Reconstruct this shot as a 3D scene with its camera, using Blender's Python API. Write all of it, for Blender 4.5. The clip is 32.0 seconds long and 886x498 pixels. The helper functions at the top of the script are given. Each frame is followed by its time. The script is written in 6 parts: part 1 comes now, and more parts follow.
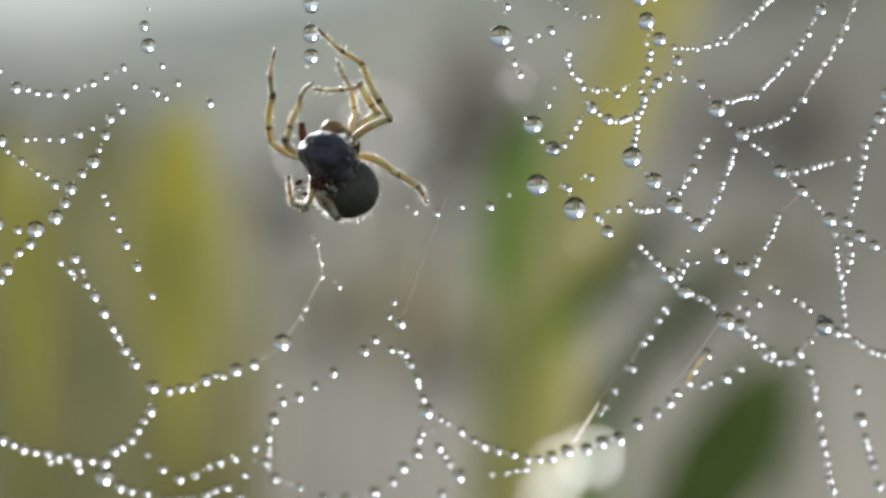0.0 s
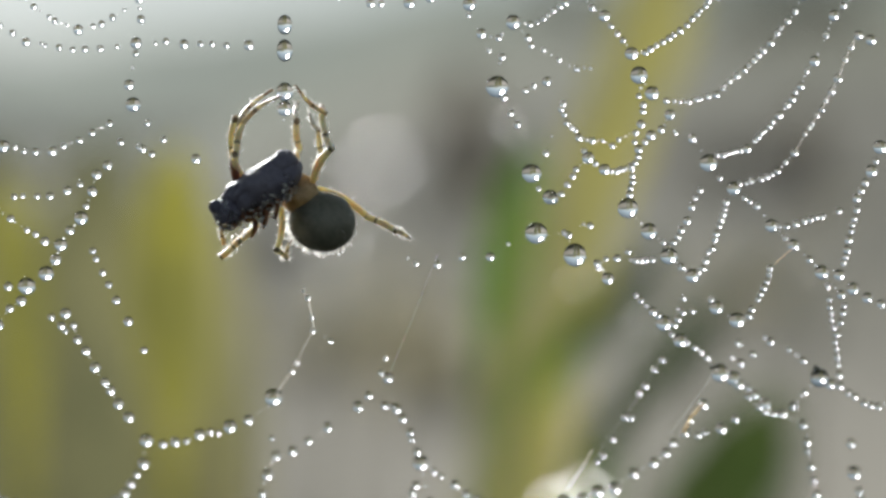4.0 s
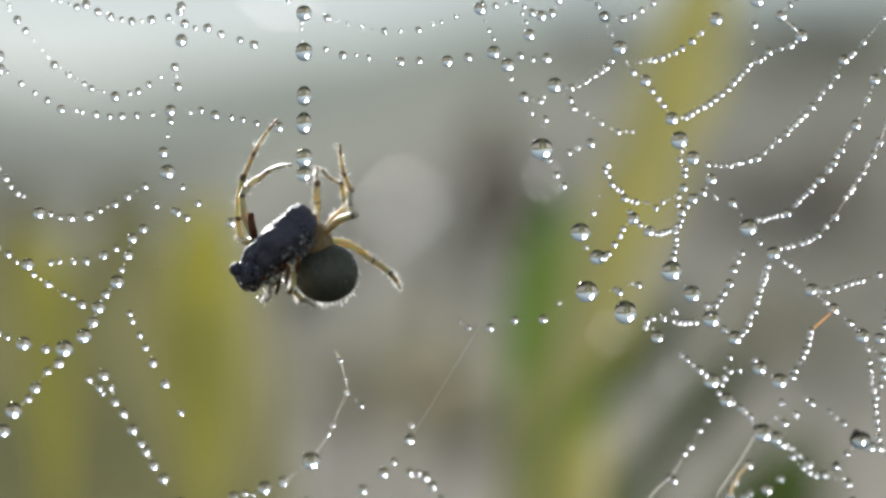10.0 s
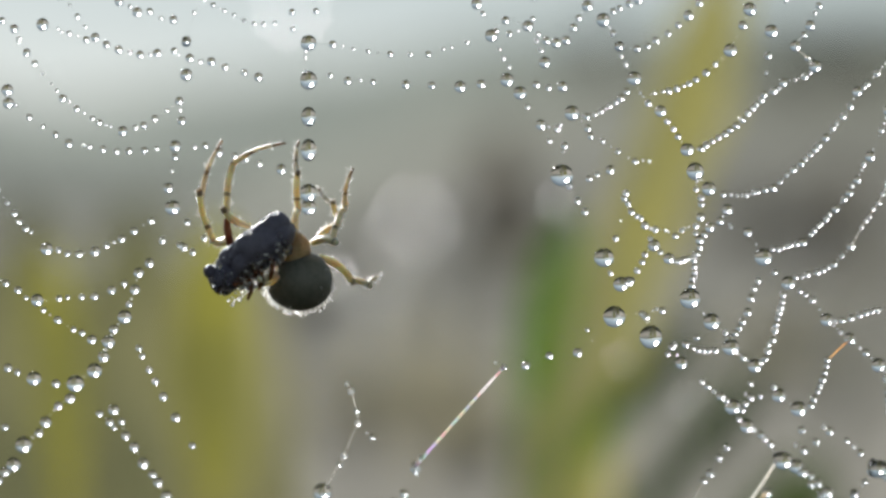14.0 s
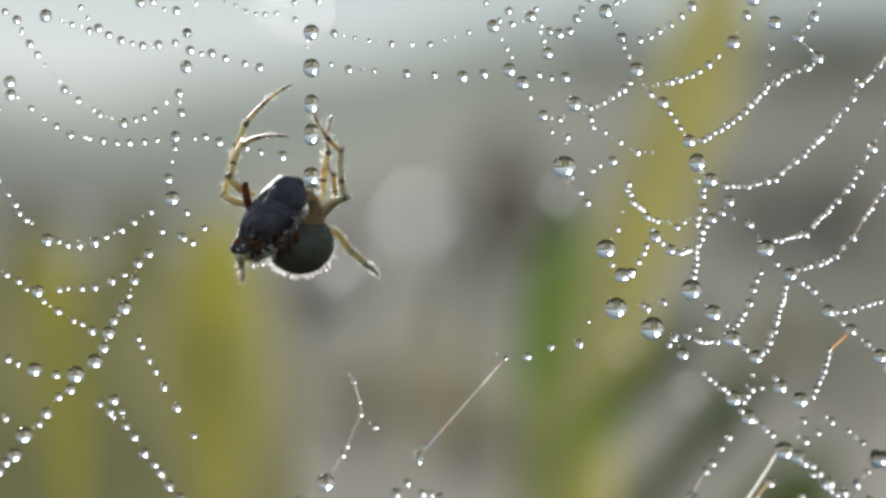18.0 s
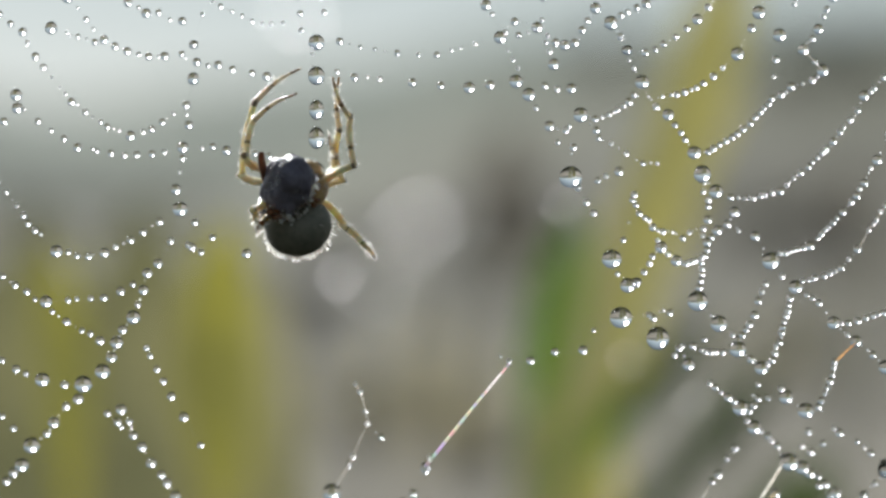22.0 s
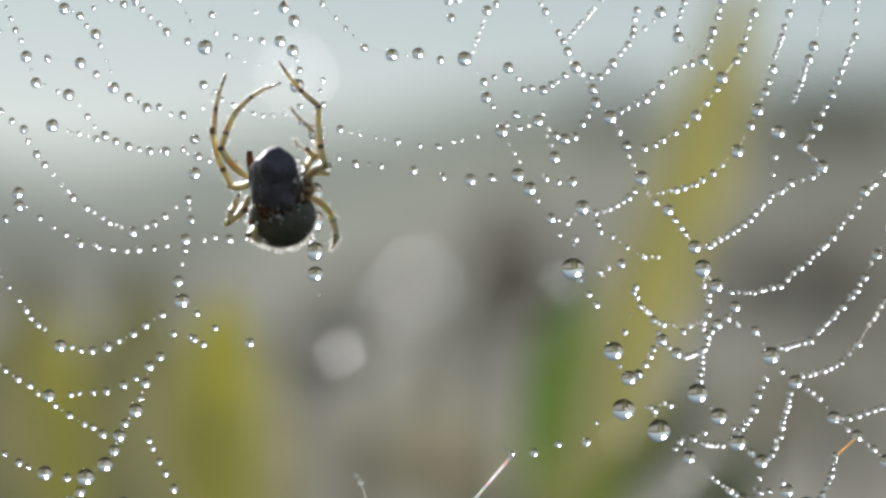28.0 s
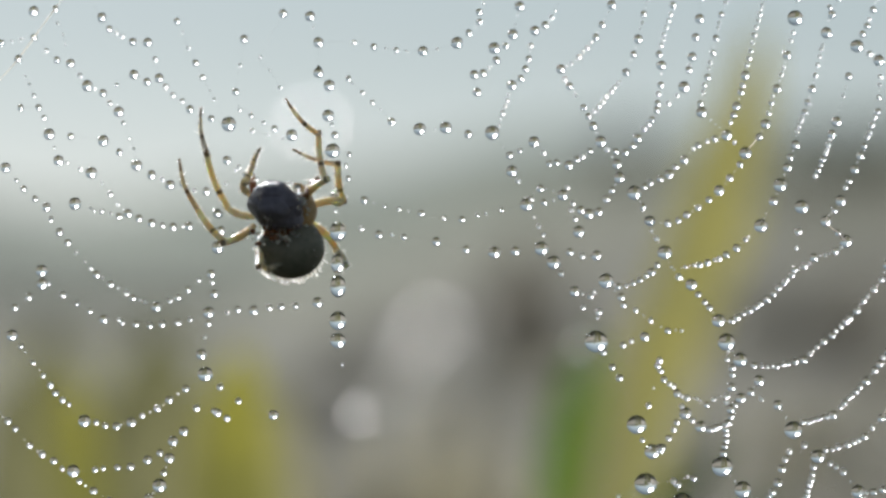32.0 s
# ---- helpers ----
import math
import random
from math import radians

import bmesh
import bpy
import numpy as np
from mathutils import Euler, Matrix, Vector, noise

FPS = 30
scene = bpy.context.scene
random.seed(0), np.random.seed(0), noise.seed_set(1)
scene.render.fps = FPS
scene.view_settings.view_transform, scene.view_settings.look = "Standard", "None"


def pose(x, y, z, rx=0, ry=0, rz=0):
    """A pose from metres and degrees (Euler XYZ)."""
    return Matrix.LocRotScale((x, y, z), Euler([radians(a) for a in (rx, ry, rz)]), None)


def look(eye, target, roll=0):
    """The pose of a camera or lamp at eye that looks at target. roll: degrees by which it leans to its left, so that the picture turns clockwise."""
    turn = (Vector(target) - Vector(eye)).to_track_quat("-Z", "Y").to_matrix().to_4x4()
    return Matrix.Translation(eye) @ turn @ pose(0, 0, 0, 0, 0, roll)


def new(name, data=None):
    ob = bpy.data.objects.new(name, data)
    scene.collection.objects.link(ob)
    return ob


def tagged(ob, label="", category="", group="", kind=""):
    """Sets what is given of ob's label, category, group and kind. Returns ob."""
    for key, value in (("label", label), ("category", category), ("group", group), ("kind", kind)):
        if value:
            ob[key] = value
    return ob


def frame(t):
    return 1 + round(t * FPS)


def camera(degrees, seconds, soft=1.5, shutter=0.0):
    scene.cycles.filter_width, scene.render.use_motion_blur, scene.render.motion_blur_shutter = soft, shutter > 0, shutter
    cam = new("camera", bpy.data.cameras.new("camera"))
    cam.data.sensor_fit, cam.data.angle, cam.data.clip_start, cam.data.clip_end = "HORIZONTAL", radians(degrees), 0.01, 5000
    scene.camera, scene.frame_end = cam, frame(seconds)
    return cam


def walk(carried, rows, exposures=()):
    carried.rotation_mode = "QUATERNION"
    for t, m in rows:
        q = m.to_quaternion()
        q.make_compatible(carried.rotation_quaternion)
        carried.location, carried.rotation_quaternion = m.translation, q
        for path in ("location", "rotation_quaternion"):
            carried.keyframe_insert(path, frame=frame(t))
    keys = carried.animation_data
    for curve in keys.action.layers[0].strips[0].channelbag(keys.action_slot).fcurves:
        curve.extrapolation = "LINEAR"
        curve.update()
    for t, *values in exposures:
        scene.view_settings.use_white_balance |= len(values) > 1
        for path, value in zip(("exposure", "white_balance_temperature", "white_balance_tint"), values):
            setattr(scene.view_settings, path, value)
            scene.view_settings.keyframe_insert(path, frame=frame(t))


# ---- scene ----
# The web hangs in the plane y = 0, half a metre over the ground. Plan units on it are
# 0.025 mm, u to the right and w downwards, with (784, 441) at the middle.
UNIT = 2.5e-5
HEIGHT = 0.5
LENS = 14.0
REACH = 784 * UNIT / math.tan(radians(LENS / 2))


def plan(u, w, depth=0.0):
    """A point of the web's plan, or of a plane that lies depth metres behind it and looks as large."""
    k = UNIT * (REACH + depth) / REACH
    return Vector(((u - 784) * k, depth, HEIGHT + (441 - w) * k))


# How the web drifts through the picture: seconds, units to the right, units down.
SWAY = (
    (0, -95, -217), (0.5, -98, -216), (1, -110, -205), (1.5, -107, -193), (2, -101, -171), (2.5, -92, -160),
    (3, -102, -145), (3.5, -111, -133), (5.5, -81, -84), (6, -69, -69), (6.5, -76, -53), (7, -82, -41),
    (7.5, -87, -32), (8, -81, -20), (8.5, -58, -9), (9, -38, -7), (9.5, -35, -3), (10, -38, -7),
    (10.5, -38, -15), (11, -27, -27), (11.5, -24, -24), (12, -16, -21), (12.5, -4, -15), (13, 0, 0),
    (13.5, -4, 29), (14, -12, 46), (14.5, -10, 62), (16.5, 5, 42), (17, 2, 29), (17.5, -6, 29),
    (18, -7, 29), (18.5, -16, 36), (19, -23, 51), (19.5, -9, 74), (20, 10, 88), (20.5, 16, 103),
    (21, 3, 92), (21.5, -3, 65), (22, 2, 51), (22.5, -4, 40), (23, -3, 54), (23.5, 16, 75),
    (24, 19, 97), (24.5, 8, 111), (25, 0, 120), (25.5, 3, 121), (27.5, 5, 189), (28, 0, 219),
    (28.5, -7, 222), (29, -10, 241), (29.5, -1, 258), (30, 8, 271), (30.5, 25, 284), (31, 28, 300),
    (31.5, 25, 322), (32, 40, 350),
)

def sway(t):
    """The drift at t seconds."""
    ts = [r[0] for r in SWAY]
    return float(np.interp(t, ts, [r[1] for r in SWAY])), float(np.interp(t, ts, [r[2] for r in SWAY]))


def camera_pose(right, down):
    slide, turn = 0.4 * UNIT, 0.6 * UNIT
    eye = Vector((-slide * right, -REACH, HEIGHT + slide * down))
    return look(eye, eye + Vector((-turn * right, REACH, turn * down)))


cam = camera(LENS, 32.0, soft=2.8)
cam.data.dof.use_dof = True
cam.data.dof.focus_distance = REACH - 0.0018
cam.data.dof.aperture_fstop = 32.0
cam.data.dof.aperture_blades = 8
walk(cam, [(t, camera_pose(right, down)) for t, right, down in SWAY], exposures=[(0, 0.50, 5900, 11), (3, 0.54, 5900, 11), (9, 0.53, 5900, 11), (14, 0.50, 5900, 11), (24, 0.48, 5900, 11), (32, 0.46, 5900, 11)])

# ---- light ----
SUN_HIGH, SUN_TURN = radians(20), radians(-16)
to_sun = Vector((math.sin(SUN_TURN) * math.cos(SUN_HIGH), math.cos(SUN_TURN) * math.cos(SUN_HIGH), math.sin(SUN_HIGH)))
world = bpy.data.worlds.new("sky")
scene.world = world
world.use_nodes = True
wn = world.node_tree
sky = wn.nodes.new("ShaderNodeTexSky")
sky.sky_type = "NISHITA"
sky.sun_disc = False
sky.sun_elevation, sky.sun_rotation = SUN_HIGH, SUN_TURN
sky.air_density, sky.dust_density, sky.ozone_density = 1.0, 0.1, 2.0
wn.nodes["Background"].inputs["Strength"].default_value = 0.044
haze = wn.nodes.new("ShaderNodeHueSaturation")
haze.inputs["Hue"].default_value = 0.465
haze.inputs["Saturation"].default_value = 0.36
wn.links.new(sky.outputs[0], haze.inputs["Color"])
tint = wn.nodes.new("ShaderNodeMix")
tint.data_type, tint.blend_type = "RGBA", "MULTIPLY"
tint.inputs["Factor"].default_value = 1.0
tint.inputs[7].default_value = (1.0, 1.0, 0.94, 1)
wn.links.new(haze.outputs[0], tint.inputs[6])
wn.links.new(tint.outputs[2], wn.nodes["Background"].inputs["Color"])
sun = new("sun", bpy.data.lights.new("sun", "SUN"))
sun.data.energy, sun.data.angle, sun.data.color = 5.0, radians(14), (1.0, 0.95, 0.86)
sun.matrix_world = look((0, 0, 2), Vector((0, 0, 2)) - to_sun)

# ---- materials ----
def material(name, base, rough=0.6, spots=None, grain=0.0, grain_size=200.0, bump=0.0, stretch=1.0, **sockets):
    """A principled material: base colour broken by two scales of noise towards spots, and a fine bump."""
    m = bpy.data.materials.new(name)
    m.use_nodes = True
    nt = m.node_tree
    b = nt.nodes["Principled BSDF"]
    b.inputs["Base Color"].default_value = (*base, 1)
    b.inputs["Roughness"].default_value = rough
    for key, value in sockets.items():
        b.inputs[key.replace("_", " ")].default_value = value
    if spots:
        co = nt.nodes.new("ShaderNodeTexCoord")
        coarse, fine = nt.nodes.new("ShaderNodeTexNoise"), nt.nodes.new("ShaderNodeTexNoise")
        coarse.inputs["Scale"].default_value, fine.inputs["Scale"].default_value = grain_size, grain_size * 6
        coarse.inputs["Detail"].default_value = fine.inputs["Detail"].default_value = 4
        add = nt.nodes.new("ShaderNodeMath")
        add.operation = "MULTIPLY_ADD"
        add.inputs[1].default_value = 0.5
        ramp = nt.nodes.new("ShaderNodeValToRGB")
        ramp.color_ramp.elements[0].position, ramp.color_ramp.elements[1].position = 0.6, 0.9
        ramp.color_ramp.elements[0].color, ramp.color_ramp.elements[1].color = (*base, 1), (*spots, 1)
        scale = nt.nodes.new("ShaderNodeMapping")
        scale.inputs["Scale"].default_value = (1, stretch, 1)
        nt.links.new(co.outputs["Object"], scale.inputs["Vector"])
        for n in (coarse, fine):
            nt.links.new(scale.outputs[0], n.inputs["Vector"])
        nt.links.new(fine.outputs["Fac"], add.inputs[0])
        nt.links.new(coarse.outputs["Fac"], add.inputs[2])
        nt.links.new(add.outputs[0], ramp.inputs["Fac"])
        nt.links.new(ramp.outputs["Color"], b.inputs["Base Color"])
        if bump:
            bn = nt.nodes.new("ShaderNodeBump")
            bn.inputs["Strength"].default_value = bump
            bn.inputs["Distance"].default_value = 0.2 / grain_size
            nt.links.new(add.outputs[0], bn.inputs["Height"])
            nt.links.new(bn.outputs["Normal"], b.inputs["Normal"])
    return m


def leaf_material(name, base, spots, grain_size, glow=0.5):
    """A leaf through which light shines: half of it passes as diffuse light."""
    m = material(name, base, 0.5, spots, grain_size=grain_size, bump=0.2)
    nt = m.node_tree
    b = nt.nodes["Principled BSDF"]
    tr, mix = nt.nodes.new("ShaderNodeBsdfTranslucent"), nt.nodes.new("ShaderNodeMixShader")
    mix.inputs[0].default_value = glow
    nt.links.new(b.inputs["Base Color"].links[0].from_socket, tr.inputs["Color"])
    nt.links.new(b.outputs[0], mix.inputs[1])
    nt.links.new(tr.outputs[0], mix.inputs[2])
    nt.links.new(mix.outputs[0], nt.nodes["Material Output"].inputs["Surface"])
    return m


def glow_shell(name, base, spots, grain_size):
    """A thin horny shell that glows when light comes from behind."""
    return material(name, base, 0.35, spots, grain_size=grain_size, bump=0.15, Subsurface_Weight=1.0,
                    Subsurface_Scale=0.0004, Subsurface_Radius=(1.0, 0.9, 0.7), Subsurface_Anisotropy=0.4)


def water(name, rough):
    """Clear water: nearly all light passes and is bent, little is mirrored."""
    m = material(name, (1, 1, 1), rough, IOR=1.333, Transmission_Weight=1.0)
    nt = m.node_tree
    bent_light, mix = nt.nodes.new("ShaderNodeBsdfRefraction"), nt.nodes.new("ShaderNodeMixShader")
    bent_light.inputs["Roughness"].default_value, bent_light.inputs["IOR"].default_value = rough, 1.333
    mix.inputs[0].default_value = 0.8
    nt.links.new(nt.nodes["Principled BSDF"].outputs[0], mix.inputs[1])
    nt.links.new(bent_light.outputs[0], mix.inputs[2])
    nt.links.new(mix.outputs[0], nt.nodes["Material Output"].inputs["Surface"])
    return m


WATER = water("water", 0.05)
MID_WATER = water("mid_water", 0.14)
FINE_WATER = water("fine_water", 0.28)
SILK = material("silk", (0.85, 0.84, 0.8), 0.25, Transmission_Weight=0.6, IOR=1.4)
# Sun glints on threads, put into the silk as pale and amber colour.
GLINT = leaf_material("glinting_silk", (0.97, 0.96, 0.92), (0.95, 0.88, 0.78), 900, 0.85)
AMBER_GLINT = leaf_material("amber_glint", (0.97, 0.72, 0.40), (0.9, 0.52, 0.2), 600, 0.85)
PALE_AMBER_GLINT = leaf_material("pale_amber_glint", (0.98, 0.86, 0.62), (0.96, 0.74, 0.44), 900, 0.9)
TORN_GLINT = leaf_material("torn_glint", (0.98, 0.94, 0.92), (0.96, 0.74, 0.70), 900, 0.85)
# Rainbow sheen of the glinting thread, put into its colour ramp.
iridescent = TORN_GLINT.node_tree.nodes["Color Ramp"].color_ramp
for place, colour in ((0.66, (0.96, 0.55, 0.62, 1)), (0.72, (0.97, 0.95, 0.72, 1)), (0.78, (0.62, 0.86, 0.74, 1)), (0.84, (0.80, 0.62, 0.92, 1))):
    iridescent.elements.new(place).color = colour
# Distance haze is put into the ridge's pale colour.
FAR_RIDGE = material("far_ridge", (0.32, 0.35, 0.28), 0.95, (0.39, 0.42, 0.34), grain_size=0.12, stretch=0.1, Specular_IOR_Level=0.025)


def land_material():
    """Olive and straw-coloured growth near by, dull dark green further up the hillside, paled near its crest to imitate
    distance haze; darker under the web.
    """
    m = material("land", (0.29, 0.264, 0.208), 0.95, (0.42, 0.385, 0.312), grain_size=0.7, stretch=0.2, Specular_IOR_Level=0.025)
    nt = m.node_tree
    b = nt.nodes["Principled BSDF"]
    co, axes, patch = nt.nodes.new("ShaderNodeTexCoord"), nt.nodes.new("ShaderNodeSeparateXYZ"), nt.nodes.new("ShaderNodeTexNoise")
    stretch = nt.nodes.new("ShaderNodeMapping")
    stretch.inputs["Scale"].default_value = (0.55, 0.09, 0.55)
    patch.inputs["Scale"].default_value, patch.inputs["Detail"].default_value = 1.0, 5
    add, rise, far, mix = nt.nodes.new("ShaderNodeMath"), nt.nodes.new("ShaderNodeMapRange"), nt.nodes.new("ShaderNodeValToRGB"), nt.nodes.new("ShaderNodeMix")
    add.operation = "MULTIPLY_ADD"
    add.inputs[1].default_value = 9
    rise.inputs["From Min"].default_value, rise.inputs["From Max"].default_value = 10.6, 15.5
    far.color_ramp.elements[0].position, far.color_ramp.elements[1].position = 0.36, 0.64
    far.color_ramp.elements[0].color, far.color_ramp.elements[1].color = (0.12, 0.113, 0.082, 1), (0.215, 0.203, 0.155, 1)
    mix.data_type = "RGBA"
    nt.links.new(co.outputs["Object"], axes.inputs[0])
    nt.links.new(co.outputs["Object"], stretch.inputs["Vector"])
    nt.links.new(stretch.outputs[0], patch.inputs["Vector"])
    nt.links.new(patch.outputs["Fac"], add.inputs[0])
    nt.links.new(axes.outputs["Y"], add.inputs[2])
    nt.links.new(add.outputs[0], rise.inputs["Value"])
    nt.links.new(patch.outputs["Fac"], far.inputs["Fac"])
    nt.links.new(rise.outputs[0], mix.inputs["Factor"])
    nt.links.new(b.inputs["Base Color"].links[0].from_socket, mix.inputs[6])
    nt.links.new(far.outputs["Color"], mix.inputs[7])
    # Darker, mottled ground close to the web, with a ragged edge.
    near, near_mix = nt.nodes.new("ShaderNodeMapRange"), nt.nodes.new("ShaderNodeMix")
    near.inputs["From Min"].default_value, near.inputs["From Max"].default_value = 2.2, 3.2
    near_mix.data_type = "RGBA"
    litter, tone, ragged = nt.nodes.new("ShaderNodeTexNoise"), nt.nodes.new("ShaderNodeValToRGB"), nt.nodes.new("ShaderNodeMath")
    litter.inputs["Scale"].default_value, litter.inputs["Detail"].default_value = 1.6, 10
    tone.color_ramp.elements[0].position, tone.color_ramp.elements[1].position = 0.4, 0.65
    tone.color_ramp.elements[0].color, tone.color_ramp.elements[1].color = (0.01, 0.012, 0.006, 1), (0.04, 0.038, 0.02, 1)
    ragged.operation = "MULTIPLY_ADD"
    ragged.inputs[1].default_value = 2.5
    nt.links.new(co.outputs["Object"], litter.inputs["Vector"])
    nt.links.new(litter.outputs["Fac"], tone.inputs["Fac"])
    nt.links.new(tone.outputs["Color"], near_mix.inputs[6])
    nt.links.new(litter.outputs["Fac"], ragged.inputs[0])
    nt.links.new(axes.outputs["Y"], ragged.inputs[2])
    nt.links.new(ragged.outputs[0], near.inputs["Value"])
    nt.links.new(near.outputs[0], near_mix.inputs["Factor"])
    # Paler tone towards the crest: distance haze put into the land's colour.
    dewy, haze_mix, field = nt.nodes.new("ShaderNodeMapRange"), nt.nodes.new("ShaderNodeMix"), nt.nodes.new("ShaderNodeValToRGB")
    dewy.inputs["From Min"].default_value, dewy.inputs["From Max"].default_value = 24, 44
    field.color_ramp.elements[0].position, field.color_ramp.elements[1].position = 0.36, 0.64
    field.color_ramp.elements[0].color, field.color_ramp.elements[1].color = (0.16, 0.163, 0.106, 1), (0.225, 0.225, 0.152, 1)
    haze_mix.data_type = "RGBA"
    nt.links.new(add.outputs[0], dewy.inputs["Value"])
    nt.links.new(patch.outputs["Fac"], field.inputs["Fac"])
    nt.links.new(dewy.outputs[0], haze_mix.inputs["Factor"])
    nt.links.new(mix.outputs[2], haze_mix.inputs[6])
    nt.links.new(field.outputs["Color"], haze_mix.inputs[7])
    nt.links.new(haze_mix.outputs[2], near_mix.inputs[7])
    nt.links.new(near_mix.outputs[2], b.inputs["Base Color"])
    return m


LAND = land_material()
YELLOW_LEAF = leaf_material("yellowing_leaf", (0.285, 0.265, 0.04), (0.17, 0.165, 0.04), 60, 0.55)
OCHRE_LEAF = leaf_material("ochre_leaf", (0.305, 0.275, 0.08), (0.225, 0.215, 0.085), 60, 0.55)
DULL_LEAF = leaf_material("dull_leaf", (0.195, 0.185, 0.08), (0.26, 0.24, 0.115), 60, 0.5)
OLIVE_LEAF = leaf_material("olive_leaf", (0.125, 0.126, 0.062), (0.21, 0.20, 0.095), 60, 0.45)
GREEN_LEAF = leaf_material("green_leaf", (0.062, 0.135, 0.008), (0.095, 0.16, 0.015), 60, 0.5)
DARK_LEAF = leaf_material("dark_leaf", (0.036, 0.058, 0.014), (0.058, 0.08, 0.022), 60, 0.5)
STRAW = leaf_material("straw", (0.34, 0.32, 0.24), (0.26, 0.24, 0.18), 80, 0.4)
MIDRIB = leaf_material("midrib", (0.38, 0.37, 0.16), (0.3, 0.3, 0.12), 90, 0.4)
WITHERED = leaf_material("withered_leaf", (0.125, 0.115, 0.095), (0.17, 0.155, 0.125), 70, 0.35)
SHRUB = leaf_material("shrub_leaf", (0.13, 0.123, 0.10), (0.17, 0.16, 0.13), 8, 0.35)
TUSSOCK = leaf_material("tussock_straw", (0.46, 0.42, 0.30), (0.37, 0.34, 0.22), 8, 0.75)
TUSSOCK_OLIVE = leaf_material("tussock_olive", (0.54, 0.51, 0.2), (0.38, 0.38, 0.14), 8, 0.75)
# Warm gloss for the added facets that mirror the sun.
SUN_FACET = material("sun_facet", (0.22, 0.21, 0.12), 0.42, (0.16, 0.16, 0.08), grain_size=900, IOR=1.4, Specular_Tint=(1.0, 0.87, 0.64, 1))
ABDOMEN = material("abdomen_skin", (0.13, 0.13, 0.102), 0.5, (0.22, 0.21, 0.165), grain_size=700, bump=0.12, stretch=0.5)
CARAPACE = glow_shell("carapace_shell", (0.66, 0.48, 0.26), (0.42, 0.27, 0.12), 1500)
LEG = glow_shell("leg_shell", (0.99, 0.88, 0.64), (0.88, 0.68, 0.42), 1500)
LEG_TIP = glow_shell("leg_tip_shell", (0.93, 0.83, 0.64), (0.55, 0.45, 0.33), 1300)
LEG_DARK = glow_shell("leg_band", (0.26, 0.18, 0.10), (0.16, 0.11, 0.06), 3000)
# White that stands in for the glints of wet silk on the prey.
WRAP_GLINT = leaf_material("wrap_glint_silk", (0.92, 0.91, 0.88), (0.8, 0.78, 0.74), 3000, 0.5)
HAIR = leaf_material("hair", (0.97, 0.95, 0.9), (0.9, 0.86, 0.78), 4000, 0.85)
PREY = material("prey_shell", (0.105, 0.097, 0.14), 0.52, (0.19, 0.176, 0.225), grain_size=520, bump=0.6)
PREY_RED = leaf_material("prey_red_shell", (0.36, 0.16, 0.07), (0.2, 0.08, 0.04), 2500, 0.45)


# ---- helpers for things ----
def mesh_of(name, bm, mat, smooth=True):
    me = bpy.data.meshes.new(name)
    bm.to_mesh(me)
    bm.free()
    me.materials.append(mat)
    if smooth:
        me.polygons.foreach_set("use_smooth", [True] * len(me.polygons))
    return me


def part(name, bm, mat, parent=None, label=""):
    """Links a bmesh as one mesh object, under a thing or a part."""
    ob = new(name, mesh_of(name, bm, mat))
    ob.parent = parent
    return tagged(ob, label)


def thing(name, at=(0, 0, 0)):
    ob = new(name)
    ob.empty_display_size = 0.002
    ob.location = at
    return ob


def tube(bm, points, radii, sides=6):
    """A closed round tube along points."""
    rings = []
    side = None
    for i, p in enumerate(points):
        d = (points[min(i + 1, len(points) - 1)] - points[max(i - 1, 0)]).normalized()
        if side is None:
            side = d.orthogonal().normalized()
        side = (side - d * side.dot(d)).normalized()
        other = d.cross(side)
        rings.append([bm.verts.new(p + radii[i] * (math.cos(a) * side + math.sin(a) * other))
                      for a in (2 * math.pi * k / sides for k in range(sides))])
    for a, b in zip(rings, rings[1:]):
        for k in range(sides):
            bm.faces.new((a[k], a[(k + 1) % sides], b[(k + 1) % sides], b[k]))
    bm.faces.new(rings[0][::-1])
    bm.faces.new(rings[-1])


def bristle(bm, root, tip, half):
    """A thin flat hair."""
    side = (tip - root).cross(Vector((0.2, 1, 0.1))).normalized() * half
    a, b, c, d = (bm.verts.new(p) for p in (root - side, root + side, tip + side * 0.3, tip - side * 0.3))
    bm.faces.new((a, b, c, d))


def glide(points, steps):
    """A smooth curve through points (Catmull-Rom), steps pieces between two of them."""
    ps = [2 * points[0] - points[1], *points, 2 * points[-1] - points[-2]]
    out = []
    for a, b, c, d in zip(ps, ps[1:], ps[2:], ps[3:]):
        for k in range(steps):
            s = k / steps
            out.append(0.5 * (2 * b + (c - a) * s + (2 * a - 5 * b + 4 * c - d) * s * s + (3 * b - a - 3 * c + d) * s ** 3))
    return out + [points[-1]]


# ---- the ground and the distance ----
def hill(x, y):
    """The height of the land: flat near the web, rising to a hillside that is higher on one side."""
    far = max(0.0, min(1.0, (y - 5) / 50))
    crest = float(np.interp(x / max(y, 1), [-0.5, -0.12, -0.06, -0.02, 0.005, 0.03, 0.06, 0.13, 0.5], [1.6, 1.65, 1.75, 2.3, 3.0, 3.2, 3.6, 3.8, 4.2]))
    return crest * far ** 1.15 + (0.10 * far + 0.02) * noise.noise(Vector((x * 0.5, y * 0.12, 0)))


